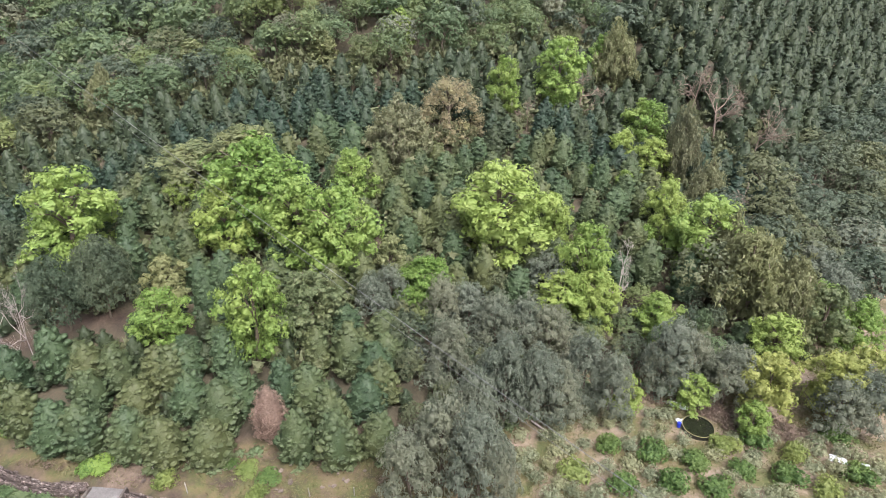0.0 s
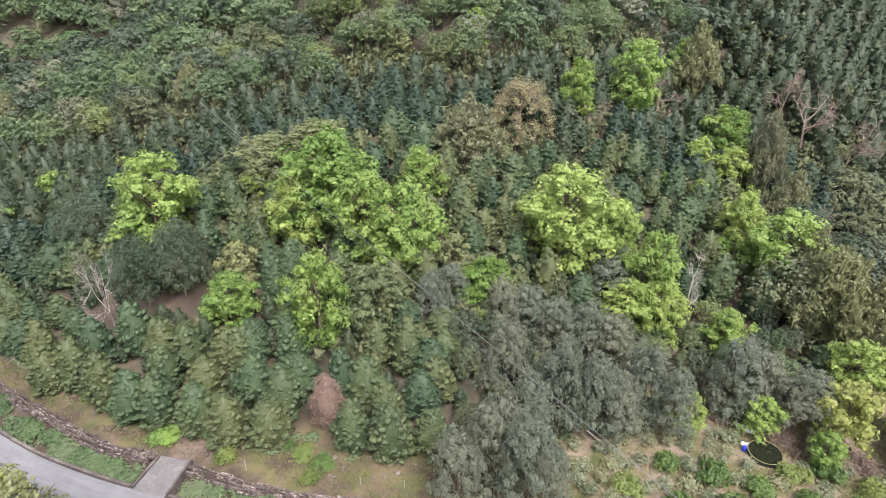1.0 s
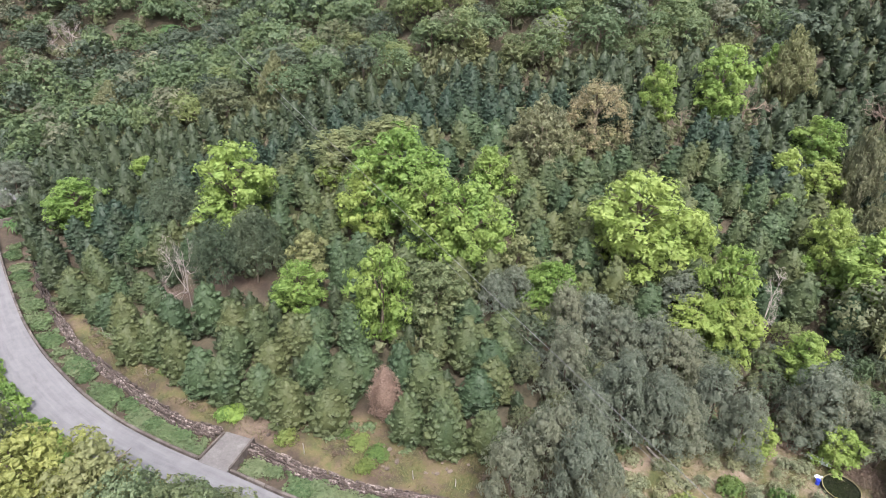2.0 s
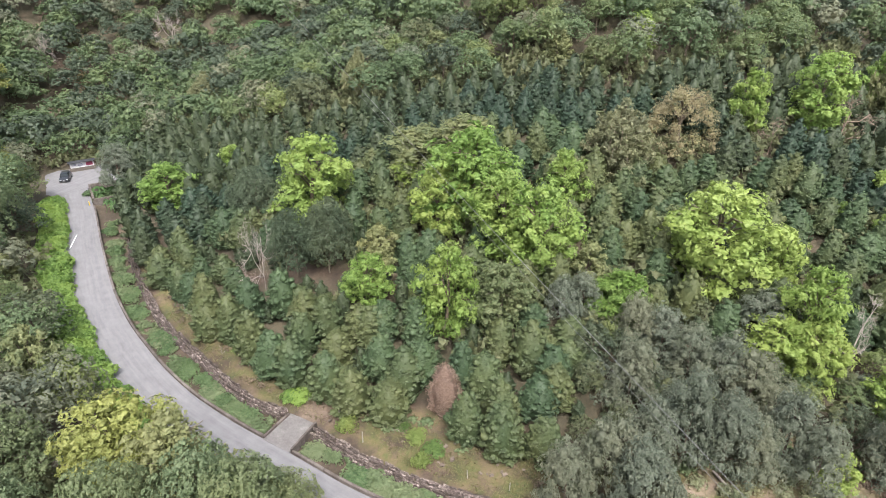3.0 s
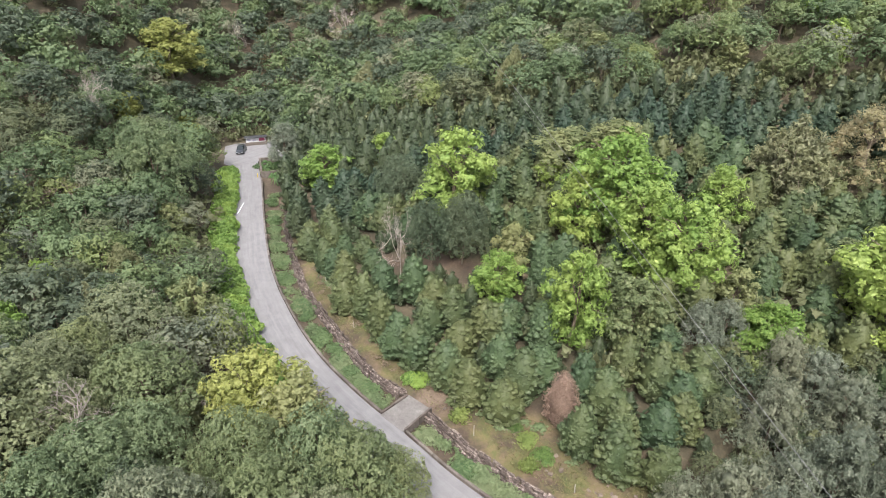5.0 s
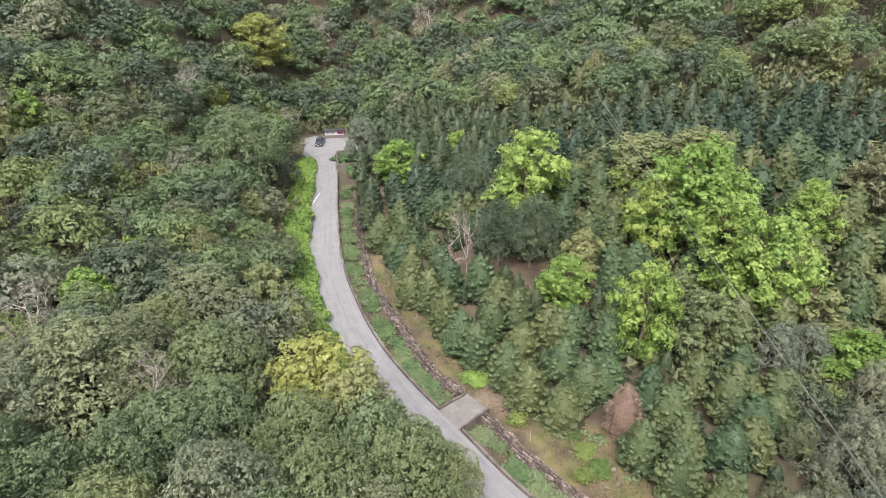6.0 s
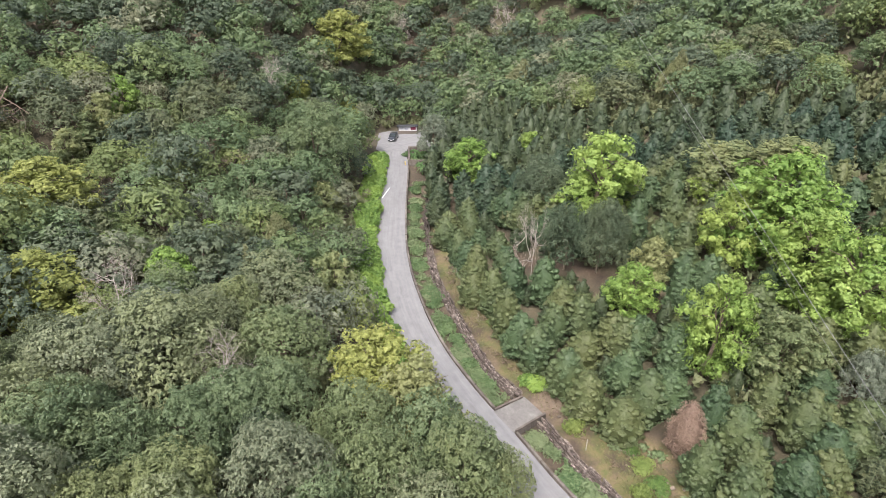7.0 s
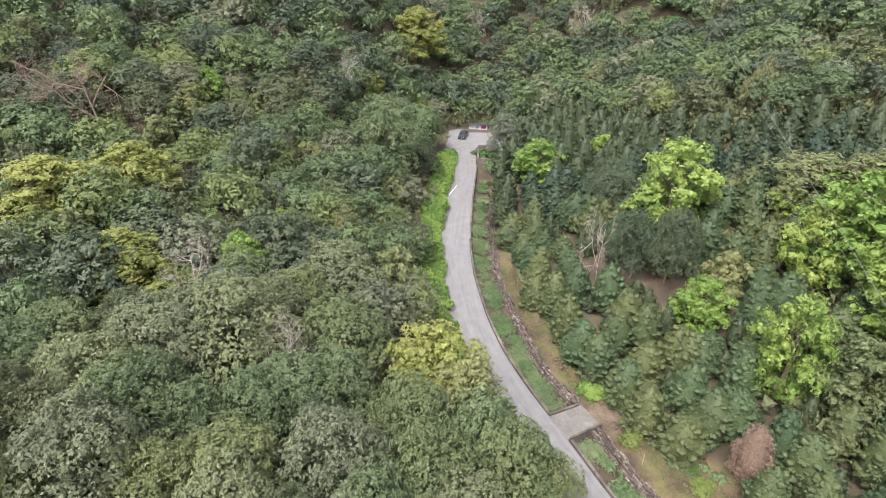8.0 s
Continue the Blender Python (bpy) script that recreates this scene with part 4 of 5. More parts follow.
BAMBOO = [(-6.6, 85.6, 10.5, 10.8), (33.3, 117.7, 14.0, 8.8), (36.9, 87.5, 13.7, 6.5), (36.8, 61.4, 14.0, 9.6), (40.7, 59.2, 12.8, 6.7), (38.1, 79.8, 9.7, 6.2), (35.8, 65.5, 11.9, 6.1), (-57.2, 100.6, 10.3, 6.7), (-67.8, 27.3, 9.8, 5.3), (-62.2, 21.0, 8.2, 4.2), (-99.9, 105.5, 9.3, 8.5)]
ORANGE = [(1.2, 93.7, 10.5, 12.0)]
BARE_PALE = [(-46.9, 54.0, 13.0, 5.5), (21.7, 62.6, 8.8, 3.2), (-112.9, 47.8, 12.5, 6.5), (-148.3, 104.1, 9.1, 6.1), (-126.7, 126.6, 9.0, 10.3), (-44.8, 10.6, 9.8, 5.4), (-58.4, 5.4, 8.2, 5.6), (-46.7, 21.9, 4.1, 3.7), (-60.9, 27.7, 6.5, 4.4)]
BARE_BROWN = [(-103.1, 3.0, 17.0, 17.5), (24.8, 104.9, 10.4, 6.3), (13.8, 96.4, 6.4, 3.3), (50.6, 91.8, 12.2, 7.1), (45.5, 96.4, 12.3, 6.2), (42.1, 76.8, 8.6, 4.4), (-92.6, 27.9, 9.1, 6.7), (-89.8, 32.2, 7.9, 7.7), (43.8, 103.8, 10.1, 5.4), (-85.5, 10.0, 7.1, 5.2)]
NEAR_DULL = [(-49.6, 6.5, 10.0, 11.0), (-58.3, 21.7, 9.0, 9.4), (-50.1, 1.6, 9.0, 9.3), (-31.2, 9.5, 10.7, 8.1), (-36.4, -5.8, 9.8, 8.7), (-48.7, 11.0, 7.2, 6.9), (-47.4, -4.7, 8.1, 8.0)]
NEAR_GREEN = [(-39.3, 6.5, 8.9, 7.3), (-43.0, -1.6, 8.6, 8.4), (-40.4, 1.3, 8.0, 6.3), (-33.8, 2.4, 9.3, 7.9), (-47.4, 17.9, 9.0, 9.3), (-40.2, 14.0, 8.6, 6.7), (-33.6, 18.0, 9.3, 7.3), (-27.8, 15.4, 9.9, 7.5), (-29.0, 21.9, 10.2, 7.8), (-24.9, 22.7, 10.2, 7.6), (-23.3, 25.3, 7.5, 4.9), (-26.8, 11.1, 9.1, 6.3), (-33.8, -2.0, 8.3, 6.5), (-55.9, 15.9, 7.7, 7.0), (-92.3, 46.0, 13.7, 13.2), (-58.7, 10.8, 7.6, 7.1)]
DEAD_CONIFER = [(-17.1, 43.7, 6.7, 3.4)]
ACACIA = [(-8.1, 57.0, 5.8, 3.8), (-6.0, 58.6, 5.8, 3.9), (0.4, 56.2, 7.6, 4.4), (2.9, 55.8, 7.6, 4.4), (5.9, 54.3, 8.5, 4.6), (9.0, 54.6, 8.7, 4.7), (12.0, 53.9, 8.8, 5.0), (0.6, 49.7, 9.1, 4.6), (6.2, 45.6, 10.6, 4.9), (9.5, 45.6, 9.9, 5.0), (2.9, 42.5, 9.8, 4.7), (-0.2, 38.0, 11.0, 5.3), (3.0, 36.1, 10.9, 5.2), (-3.0, 35.8, 8.9, 4.4), (15.1, 48.7, 9.4, 4.7), (17.2, 46.8, 7.7, 4.2), (24.8, 50.9, 8.9, 5.8), (23.6, 50.5, 7.1, 3.9)]
ACACIA2 = [(30.0, 48.2, 8.0, 5.2), (26.8, 50.2, 8.0, 4.5), (12.9, 63.7, 6.2, 5.6), (-96.7, 76.0, 9.9, 6.1), (48.6, 67.4, 8.6, 6.9), (50.0, 63.5, 8.4, 5.9), (39.7, 44.6, 6.5, 4.6), (42.9, 44.7, 7.5, 4.8), (4.4, 35.7, 8.9, 3.9), (12.1, 46.2, 6.8, 4.7)]
DARK = [(-40.1, 59.8, 8.5, 6.0), (-39.1, 58.0, 10.3, 5.8), (-43.7, 56.8, 9.6, 6.0), (-58.0, 68.0, 8.7, 7.2)]
WIRE_A, WIRE_B = (-89.7, 119.6, 32.7), (13.6, 23.7, 13.1)
PALMS = [(-107.1, 138.9, 8.4, 5), (-107.8, 131.3, 7.4, 4), (-71.7, 119.2, 4.7, 3.5), (-85.2, 42.8, 3.2, 3), (-105.2, 13.2, 4.2, 3.5)]
planted("lime", [v for v in LIME if v[1] < 78], "lime_tree", 1.35)
planted("lime", [v for v in LIME if v[1] >= 78], "lime_tree", 1.1)
planted("lime", LIME2, "lime_tree", 1.3)
planted("olive", OLIVE, "olive_green_tree", 1.25)
planted("yellow", YELLOW, "yellow_green_tree", 1.25)
planted("bamboo", BAMBOO, "bamboo_clump", 1.1, ("crown", "bamboo_cane"))
planted("orange", ORANGE, "orange_tree")
planted("bare_pale", BARE_PALE, "bare_tree", 1.25, ("bare_crown", ""))
planted("bare_brown", BARE_BROWN, "bare_tree", 1.25, ("bare_crown", ""))
planted("broad_dull_near", NEAR_DULL, "broadleaf_tree", 1.1)
planted("broad_green_near", NEAR_GREEN, "broadleaf_tree", 1.1)
planted("broad_leaf_near", DARK, "broadleaf_tree", 1.1)
planted("dead_conifer", DEAD_CONIFER, "dead_conifer", 1.15)
planted("acacia", ACACIA, "grey_green_tree", 1.12)
planted("acacia", ACACIA2, "grey_green_tree", 1.12)
TAKEN = np.array(TAKEN)


def hidden(x, y, high=7.0):
    """Far up the slopes, above all that can be seen."""
    return (land(x, y) + high - EYE[2]) / np.hypot(x, y) > math.tan(radians(-4.0))


def free(x, y, more=0.6):
    return bool((np.hypot(TAKEN[:, 0] - x, TAKEN[:, 1] - y) > TAKEN[:, 2] + more).all())


def scatter(x0, x1, y0, y1, step, seed, jitter=0.34):
    r = np.random.default_rng(seed)
    xs, ys = np.meshgrid(np.arange(x0, x1, step), np.arange(y0, y1, step * 0.87))
    xs = xs + (np.arange(ys.shape[0]) % 2)[:, None] * step / 2
    p = np.stack([xs.ravel(), ys.ravel()], 1) + r.normal(0, jitter * step * 0.5, (xs.size, 2))
    return p


TOP_X, TOP_Y = [-130, -110, -95, -70, -54, -46, -20, -5, 7, 25, 34], [92, 93, 95, 94, 94, 101, 103, 107, 113, 127, 128]


def in_view(x, y, margin=6.0):
    """Within the broad fan of the valley that can be looked into from the air above the lane."""
    az = np.degrees(np.arctan2(-x, y))
    return (az > -38 - margin) & (az < 98 + margin + np.clip(70 - np.hypot(x, y), 0, 10)) & (np.hypot(x, y) > 22)


# plantation conifers: the nearest as trees of their own, the rest as one wood
front_row = offset(resample(FOOT[6:], 3.9), -0.7)
front_row = front_row + np.random.default_rng(8).normal(0, 0.45, front_row.shape)
cand = np.concatenate([front_row, scatter(-128, 40, 36, 110, 3.9, 11, 0.5), scatter(-128, 150, 36, 225, 3.8, 18, 0.4)])
rows = np.arange(len(cand)) < len(front_row)
first = np.arange(len(cand)) < len(front_row) + len(scatter(-128, 40, 36, 110, 3.9, 11, 0.5))
fd, _ = side(FOOT, cand[:, 0], cand[:, 1])
sd, _ = side(PARAPET, cand[:, 0], cand[:, 1])
td, _ = side(TRACK, cand[:, 0], cand[:, 1])
x, y = cand[:, 0], cand[:, 1]
west = (x < 40) & (y < np.interp(x, TOP_X, TOP_Y)) & ((fd > 2.2) | (rows & (fd > -2.4)))
grey_grove = (x > -3.5) & (fd < 11) & (x < 32)
east = (x >= 36) & (fd > 12) & (fd < 130)
on_track = ((x > -60) & (x < -30)) | ((x > 15) & (x < 24))
ok = (west | east) & ~grey_grove & ((sd > 6.2) | ((x < -68) & (sd > 4.8))) & ((np.abs(td + 0.3) > 1.5) | ~on_track) & ((first == (fd < 21)) | (x >= 36)) & in_view(x, y, 2)
ok &= (np.hypot(x + 110, y - 78) > 10.5) & ~hidden(x, y, 2.0)
CON = [(a, b2) for a, b2 in cand[ok] if free(a, b2)]
CON.sort(key=lambda p: math.hypot(*p))
r = np.random.default_rng(5)
FAR_CON = [conifer_crown(140 + i, 20, 9, 0.37, 0.28, 0.25, 7, 5, 1.5, sides=4).arrays() for i in range(6)]
wood = Heap()
for k, (a, b2) in enumerate(CON):
    front = float(side(FOOT, a, b2)[0]) < 21
    wide, high = (r.uniform(3.9, 5.0), r.uniform(5.2, 7.4)) if front else (r.uniform(3.6, 4.6), r.uniform(5.2, 6.8))
    if -6.5 < float(side(TRACK, a, b2)[0]) < 0 and -62 < a < -6:  # lower trees below the track
        wide, high = wide * 0.86, high * 0.62
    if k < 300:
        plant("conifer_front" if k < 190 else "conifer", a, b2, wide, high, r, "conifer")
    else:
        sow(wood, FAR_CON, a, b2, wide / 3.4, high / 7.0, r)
# younger conifers close the gaps that the older ones leave
stand = np.array(CON + [(a, b2) for a, b2, _ in TAKEN])
room = np.concatenate([np.full(len(CON), 2.1), TAKEN[:, 2] + 0.3])
cand = scatter(-118, 34, 40, 128, 1.9, 20, 0.5)
fd, _ = side(FOOT, cand[:, 0], cand[:, 1])
td, _ = side(TRACK, cand[:, 0], cand[:, 1])
x, y = cand[:, 0], cand[:, 1]
ok = (fd > 3.5) & (fd < 19) & (y < np.interp(x, TOP_X, TOP_Y)) & ((np.abs(td + 0.3) > 1.4) | ~(((x > -60) & (x < -30)) | ((x > 15) & (x < 24)))) & ~((x > -3.5) & (fd < 11)) & (np.hypot(x + 110, y - 78) > 10.5) & in_view(x, y, 2)
for a, b2 in cand[ok]:
    if (np.hypot(stand[:, 0] - a, stand[:, 1] - b2) > room).all():
        sow(wood, FAR_CON, a, b2, r.uniform(0.6, 0.85), r.uniform(0.35, 0.6), r)
        stand, room = np.vstack([stand, (a, b2)]), np.append(room, 1.9)
# whole wood takes the conifer leaf with distance dimness painted in
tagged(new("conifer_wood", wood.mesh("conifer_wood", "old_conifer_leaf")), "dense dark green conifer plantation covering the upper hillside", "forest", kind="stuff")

# broadleaf forest: left bank, head of the valley, upper slope and the gully
cand = scatter(-210, 130, -60, 215, 5.5, 12, 0.55)
x, y = cand[:, 0], cand[:, 1]
fd, _ = side(FOOT, x, y)
sd, _ = side(PARAPET, x, y)
go = -(x + 31) * 0.87 + (y - 37) * 0.48
leftb = (sd < -9.5)
upper = (fd > 2) & (y > np.interp(x, TOP_X, TOP_Y) + 1) & (x < 40)
headb = (go > 92) & (fd < 6)
gully = ((x >= 33) & (fd > 0.5) & (fd < 15)) | ((x > 44) & (y > 47) & (fd <= 0.5))
ok = (leftb | upper | headb | gully) & in_view(x, y, 3) & (np.hypot(x, y) < 235) & ~hidden(x, y, 2.0)
ok &= (np.hypot(x + 110, y - 77.5) > 10.2)
BRO = [(a, b2, s2, g) for (a, b2), s2, g in zip(cand[ok], sd[ok], gully[ok]) if free(a, b2, 0.2)]
BRO.sort(key=lambda p: math.hypot(p[0], p[1]))
FAR_BRO = {mat: [broad_crown(260 + 5 * j + i, 54, 8, 12, 0.52, 0.46, 0.35, core=0.0, fill=0.5, tilt=0.22, r=(1.1, 1.8)).arrays() for i in range(4)] for j, mat in enumerate(BROAD)}
woods = {mat: Heap() for mat in BROAD}
for k, (a, b2, s2, g) in enumerate(BRO):
    u = swell(a * 1.7, b2 * 1.7) * 0.22 + r.uniform(0, 1)
    mat = "broad_leaf" if g and u < 0.95 else "broad_dull" if u > (0.86 if math.hypot(a, b2) < 80 else 1.0) else "broad_green" if u > 0.42 else "broad_leaf"
    close = math.hypot(a, b2) < 60
    wide, high = (r.uniform(5.6, 8.6), r.uniform(6.2, 9.0)) if close else (r.uniform(5.6, 9.6), 0.0)
    high = high or wide * r.uniform(0.78, 1.08)
    if k < 300:
        odd = r.uniform()
        plant(mat + "_near" if k < 26 else "olive" if odd < 0.05 else "lime" if odd < 0.07 else mat, a, b2, wide * (0.7 if odd < 0.07 and k >= 26 else 1), high, r, "broadleaf_tree")
    else:
        sow(woods[mat], FAR_BRO[mat], a, b2, wide / 6.4, high / 7.0, r)
for mat, hp in woods.items():
    if hp.n:
        tagged(new("broadleaf_wood", hp.mesh("broadleaf_wood", mat)), BROAD[mat].replace("tree in dense", "canopy on the far"), "forest", kind="stuff")

# small trees that fill the grove between orchard and track
for a, b2 in scatter(-4, 44, 44, 70, 3.1, 17, 0.6):
    f1, t1 = float(side(FOOT, a, b2)[0]), float(side(TRACK, a, b2)[0])
    if 0.5 < f1 < 13 and abs(t1 + 0.3) > 1.3 and free(a, b2, -0.6):
        kind = ("broad_dull", "broad_leaf", "broad_leaf", "broad_green")[int(r.integers(4))]
        plant(kind, a, b2, r.uniform(2.4, 4.2), r.uniform(2.2, 4.6), r, "grove_tree", label="small young tree below taller grey-green trees", group="grove trees")

# undergrowth below the trees, on the banks and in the gully
UNDER = [bush_heap(470 + i, 40, 0.36, 0.25, 3, core=0.0, size=0.22, per=4).arrays() for i in range(4)]
under = Heap()
cand = scatter(-190, 60, -40, 165, 5.3, 13, 0.6)
x, y = cand[:, 0], cand[:, 1]
fd, _ = side(FOOT, x, y)
sd, _ = side(PARAPET, x, y)
td, _ = side(TRACK, x, y)
go = -(x + 31) * 0.87 + (y - 37) * 0.48
ok = (((sd < -7.8) | ((fd > 1) & ((np.abs(td + 0.3) > 2) | (x < -60)) & ((y > np.interp(x, TOP_X, TOP_Y)) | (x > -4) | (fd > 6)))) & in_view(x, y)) & (np.hypot(x + 110, y - 77.5) > 9.4)
for a, b2 in cand[ok]:
    sow(under, UNDER, a, b2, r.uniform(1.5, 2.8), r.uniform(1.3, 3.0), r)
for a, b2, w2 in TAKEN:  # saplings and scrub round the trees that stand apart
    if float(side(PARAPET, a, b2)[0]) < -9 or float(side(FOOT, a, b2)[0]) > 14:
        for k in range(7):
            g, d = r.uniform(0, 6.28), r.uniform(0.2, 1.0) * (w2 + 2.0)
            sow(under, UNDER, a + d * math.cos(g), b2 + d * math.sin(g), r.uniform(1.1, 2.2), r.uniform(1.0, 2.6), r)
for a in np.repeat(np.arange(-126, 40, 1.5), 2):  # tall scrub where the plantation meets the forest
    sow(under, UNDER, a, float(np.interp(a, TOP_X, TOP_Y)) + r.uniform(-0.5, 6.0), r.uniform(1.6, 2.6), r.uniform(2.0, 3.4), r)
for k in range(46):  # scrub round the turning area
    g, d = r.uniform(math.radians(62), math.radians(250)), r.uniform(9.8, 13.5)
    sow(under, UNDER, -110 + d * math.cos(g), 77.5 + d * math.sin(g), r.uniform(1.2, 2.2), r.uniform(1.2, 2.6), r)
tagged(new("undergrowth", under.mesh("undergrowth", "under_leaf")), "tangled green undergrowth beneath the forest trees", "undergrowth", kind="stuff")

# ---- along the lane ----
for k, p in enumerate(offset(EDGE, -5.7)):
    if -104 < p[0] < -34 and k % 2 == 0:
        plant("hedge", p[0] + r.normal(0, 0.2), p[1] + r.normal(0, 0.2), r.uniform(2.3, 3.2), r.uniform(1.0, 1.8), r, "hedge_shrub", parts=("foliage", ""))
    if -103 < p[0] < -34 and k % 2 == 1:
        q2 = offset(EDGE, -7.2)[k]
        plant("hedge", q2[0], q2[1], r.uniform(2.4, 3.4), r.uniform(1.3, 2.2), r, "hedge_shrub", parts=("foliage", ""))
for k, p in enumerate(offset(EDGE, 1.7)):
    if -88 < p[0] < -12 and r.uniform() < 0.62 and not -34 < p[0] < -27.5:
        plant("bed", p[0] + r.normal(0, 0.25), p[1] + r.normal(0, 0.4), r.uniform(1.6, 2.8), r.uniform(0.5, 1.0), r, "bed_shrub", parts=("foliage", ""))
for k in range(16):  # low green plants that fill the walled bed
    plant("bed", r.uniform(-102.0, -93.0), r.uniform(72.5, 76.5), r.uniform(1.6, 2.6), r.uniform(0.6, 1.2), r, "bed_shrub", parts=("foliage", ""))
GRASS = Heap()
cand = scatter(-80, 46, 33, 60, 0.24, 14, 0.8)
fd, _ = side(FOOT, cand[:, 0], cand[:, 1])
sd, _ = side(PARAPET, cand[:, 0], cand[:, 1])
ok = (sd > 4.6) & (fd < 1.5) & (swell(cand[:, 0] * 2.1, cand[:, 1] * 2.3) + r.normal(0, 0.5, len(cand)) > 0.0)
gp = cand[ok]
at = np.c_[gp, land(gp[:, 0], gp[:, 1]) + 0.06]
leaves(GRASS, at, np.tile((0, 0, 0.6), (len(at), 1)), 0.4, 0.09, r, 0.8)
tagged(new("grass", GRASS.mesh("grass", "grass_leaf")), "patchy dry yellow-green grass on the strip and orchard floor", "grass", kind="stuff")

# ---- orchard ----
CITRUS = [(16.2, 42.0), (20.2, 40.8), (12.2, 38.9), (16.4, 37.4), (21.0, 37.6), (24.0, 40.0), (27.6, 42.0), (30.9, 42.7), (33.9, 40.9), (28.0, 39.0), (32.0, 38.3), (34.8, 36.8), (38.6, 38.4), (24.8, 37.0), (39.5, 43.6)]
for x, y in CITRUS:
    plant("citrus", x, y, r.uniform(2.3, 2.9), r.uniform(1.3, 1.8), r, "citrus_bush", parts=("foliage", ""))
for x, y in scatter(5, 42, 34.5, 50, 1.95, 15, 0.3):
    if min(math.hypot(x - a, y - b2) for a, b2 in CITRUS) < 1.6 or math.hypot(x - 26, y - 44.6) < 2.8:
        continue
    if y < 36.5 + max(0, 9 - x) * 2.0 and x < 9 or y > 46.6 - max(0, x - 26) * 0.28 + max(0, 18 - x) * 0.15 or float(side(FOOT, x, y)[0]) > -2.5:
        continue
    plant("orchard", x, y, r.uniform(1.3, 2.1), r.uniform(0.9, 1.4), r, "orchard_sapling", parts=("foliage", ""))
tank = thing("water_tank", 26.0, 44.6, float(land(26.0, 44.6)), "round dark lined water tank full of still water", "water tank")
bm = bmesh.new()
for rad, flip in ((1.56, False), (1.50, True)):
    rr = bmesh.ops.create_cone(bm, cap_ends=False, segments=40, radius1=rad, radius2=rad, depth=0.8, matrix=Matrix.Translation((0, 0, 0.05)))
part("wall", bm, "tank_liner", tank)
bm = bmesh.new()
for i in range(40):
    a, a2 = i / 40 * 6.28319, (i + 1) / 40 * 6.28319
    vs = [bm.verts.new((q3 * math.cos(b3), q3 * math.sin(b3), z3)) for b3 in (a, a2) for q3, z3 in ((1.505, 0.44), (1.57, 0.44), (1.57, 0.47), (1.505, 0.47))]
    for f in ((0, 1, 5, 4), (1, 2, 6, 5), (2, 3, 7, 6), (3, 0, 4, 7)):
        bm.faces.new([vs[k] for k in f])
bmesh.ops.remove_doubles(bm, verts=bm.verts, dist=0.001)
part("rim", bm, "tank_rim", tank, "yellowish rim of the tank")
bm = bmesh.new()
bmesh.ops.create_circle(bm, cap_ends=True, segments=40, radius=1.505, matrix=Matrix.Translation((0, 0, 0.36)))
part("water", bm, "dark_water", tank, "still dark green water")
for i, (x, y, w2, l2) in enumerate(((25.3, 47.9, 0.8, 1.8), (24.6, 45.6, 0.6, 0.8), (38.0, 40.6, 0.8, 1.5), (40.0, 39.8, 0.6, 1.0))):
    bm = bmesh.new()
    bmesh.ops.create_grid(bm, x_segments=14, y_segments=8, size=0.5)
    q4 = np.random.default_rng(90 + i)
    for v in bm.verts:
        v.co = Vector((v.co.x * l2 + q4.normal(0, 0.05), v.co.y * w2 + q4.normal(0, 0.05), 0.12 + 0.22 * noise.noise(Vector((v.co.x * 4 + i, v.co.y * 4, 0))) + q4.uniform(0, 0.07)))
    me = bpy.data.meshes.new("plastic_sheet")
    bm.to_mesh(me)
    bm.free()
    me.materials.append(MAT["plastic_sheet"])
    o = tagged(new("plastic_sheet", me), "crumpled white plastic sheet lying on the orchard ground", "plastic sheet", "plastic sheets")
    o.matrix_basis = pose(x, y, float(land(x, y)), 0, 0, -25)
drum = thing("plastic_drum", 24.2, 45.0, float(land(24.2, 45.0)), "small blue plastic drum beside the water tank", "drum")
bm = bmesh.new()
rod(bm, 0.19, 0.19, 0.55, Matrix.Translation((0, 0, 0.27)), 16)
part("body", bm, "blue_plastic", drum)

# ---- power line over the slope ----
def span(a, b, drop, n=40):
    """A slack wire between two points."""
    s = np.linspace(0, 1, n)
    a, b = np.array(a), np.array(b)
    p = a + (b - a) * s[:, None]
    p[:, 2] -= drop * 4 * s * (1 - s)
    return p


for sx, sz in ((0.0, 0.0), (0.5, 0.35), (0.62, 0.1)):
    h = Heap()
    pts = span((WIRE_A[0] + sx, WIRE_A[1] + sx, WIRE_A[2] + sz), (WIRE_B[0] + sx, WIRE_B[1] + sx * 0.8, WIRE_B[2] + sz), 0.6)
    tube(h, pts, [0.013] * len(pts), 4)
    tagged(new("power_wire", h.mesh("power_wire", "wire_metal")), "thin grey overhead power wire spanning the wooded slope", "cable", "power wires")

slab("pale_streak", [(-89.1, 59.3), (-88.9, 59.2), (-85.7, 55.3), (-85.9, 55.3)], 0.031, 0.036, "plastic_sheet", "pale scraped streak across the lane", "road mark")

# ---- end of the lane: notice board, car, banana plants ----
board = thing("notice_board", -113.9, 81.8, 0.03, "notice board with white and red panel under grey roof", "notice board")
board.matrix_basis = pose(-113.9, 81.8, 0.03, 0, 0, 52)
bm = bmesh.new()
box(bm, (4.6, 0.4, 0.75), Matrix.Translation((0, 0, 0.37)), 0.03)
part("base_wall", bm, "board_wall", board, "rough brown masonry base")
bm = bmesh.new()
box(bm, (4.5, 0.12, 1.15), Matrix.Translation((0, 0, 1.3)), 0.01)
part("panel", bm, "board_white", board, "white display panel")
bm = bmesh.new()
box(bm, (1.25, 0.02, 0.75), Matrix.Translation((1.35, -0.075, 1.3)))
part("picture", bm, "board_red", board, "dark red printed picture")
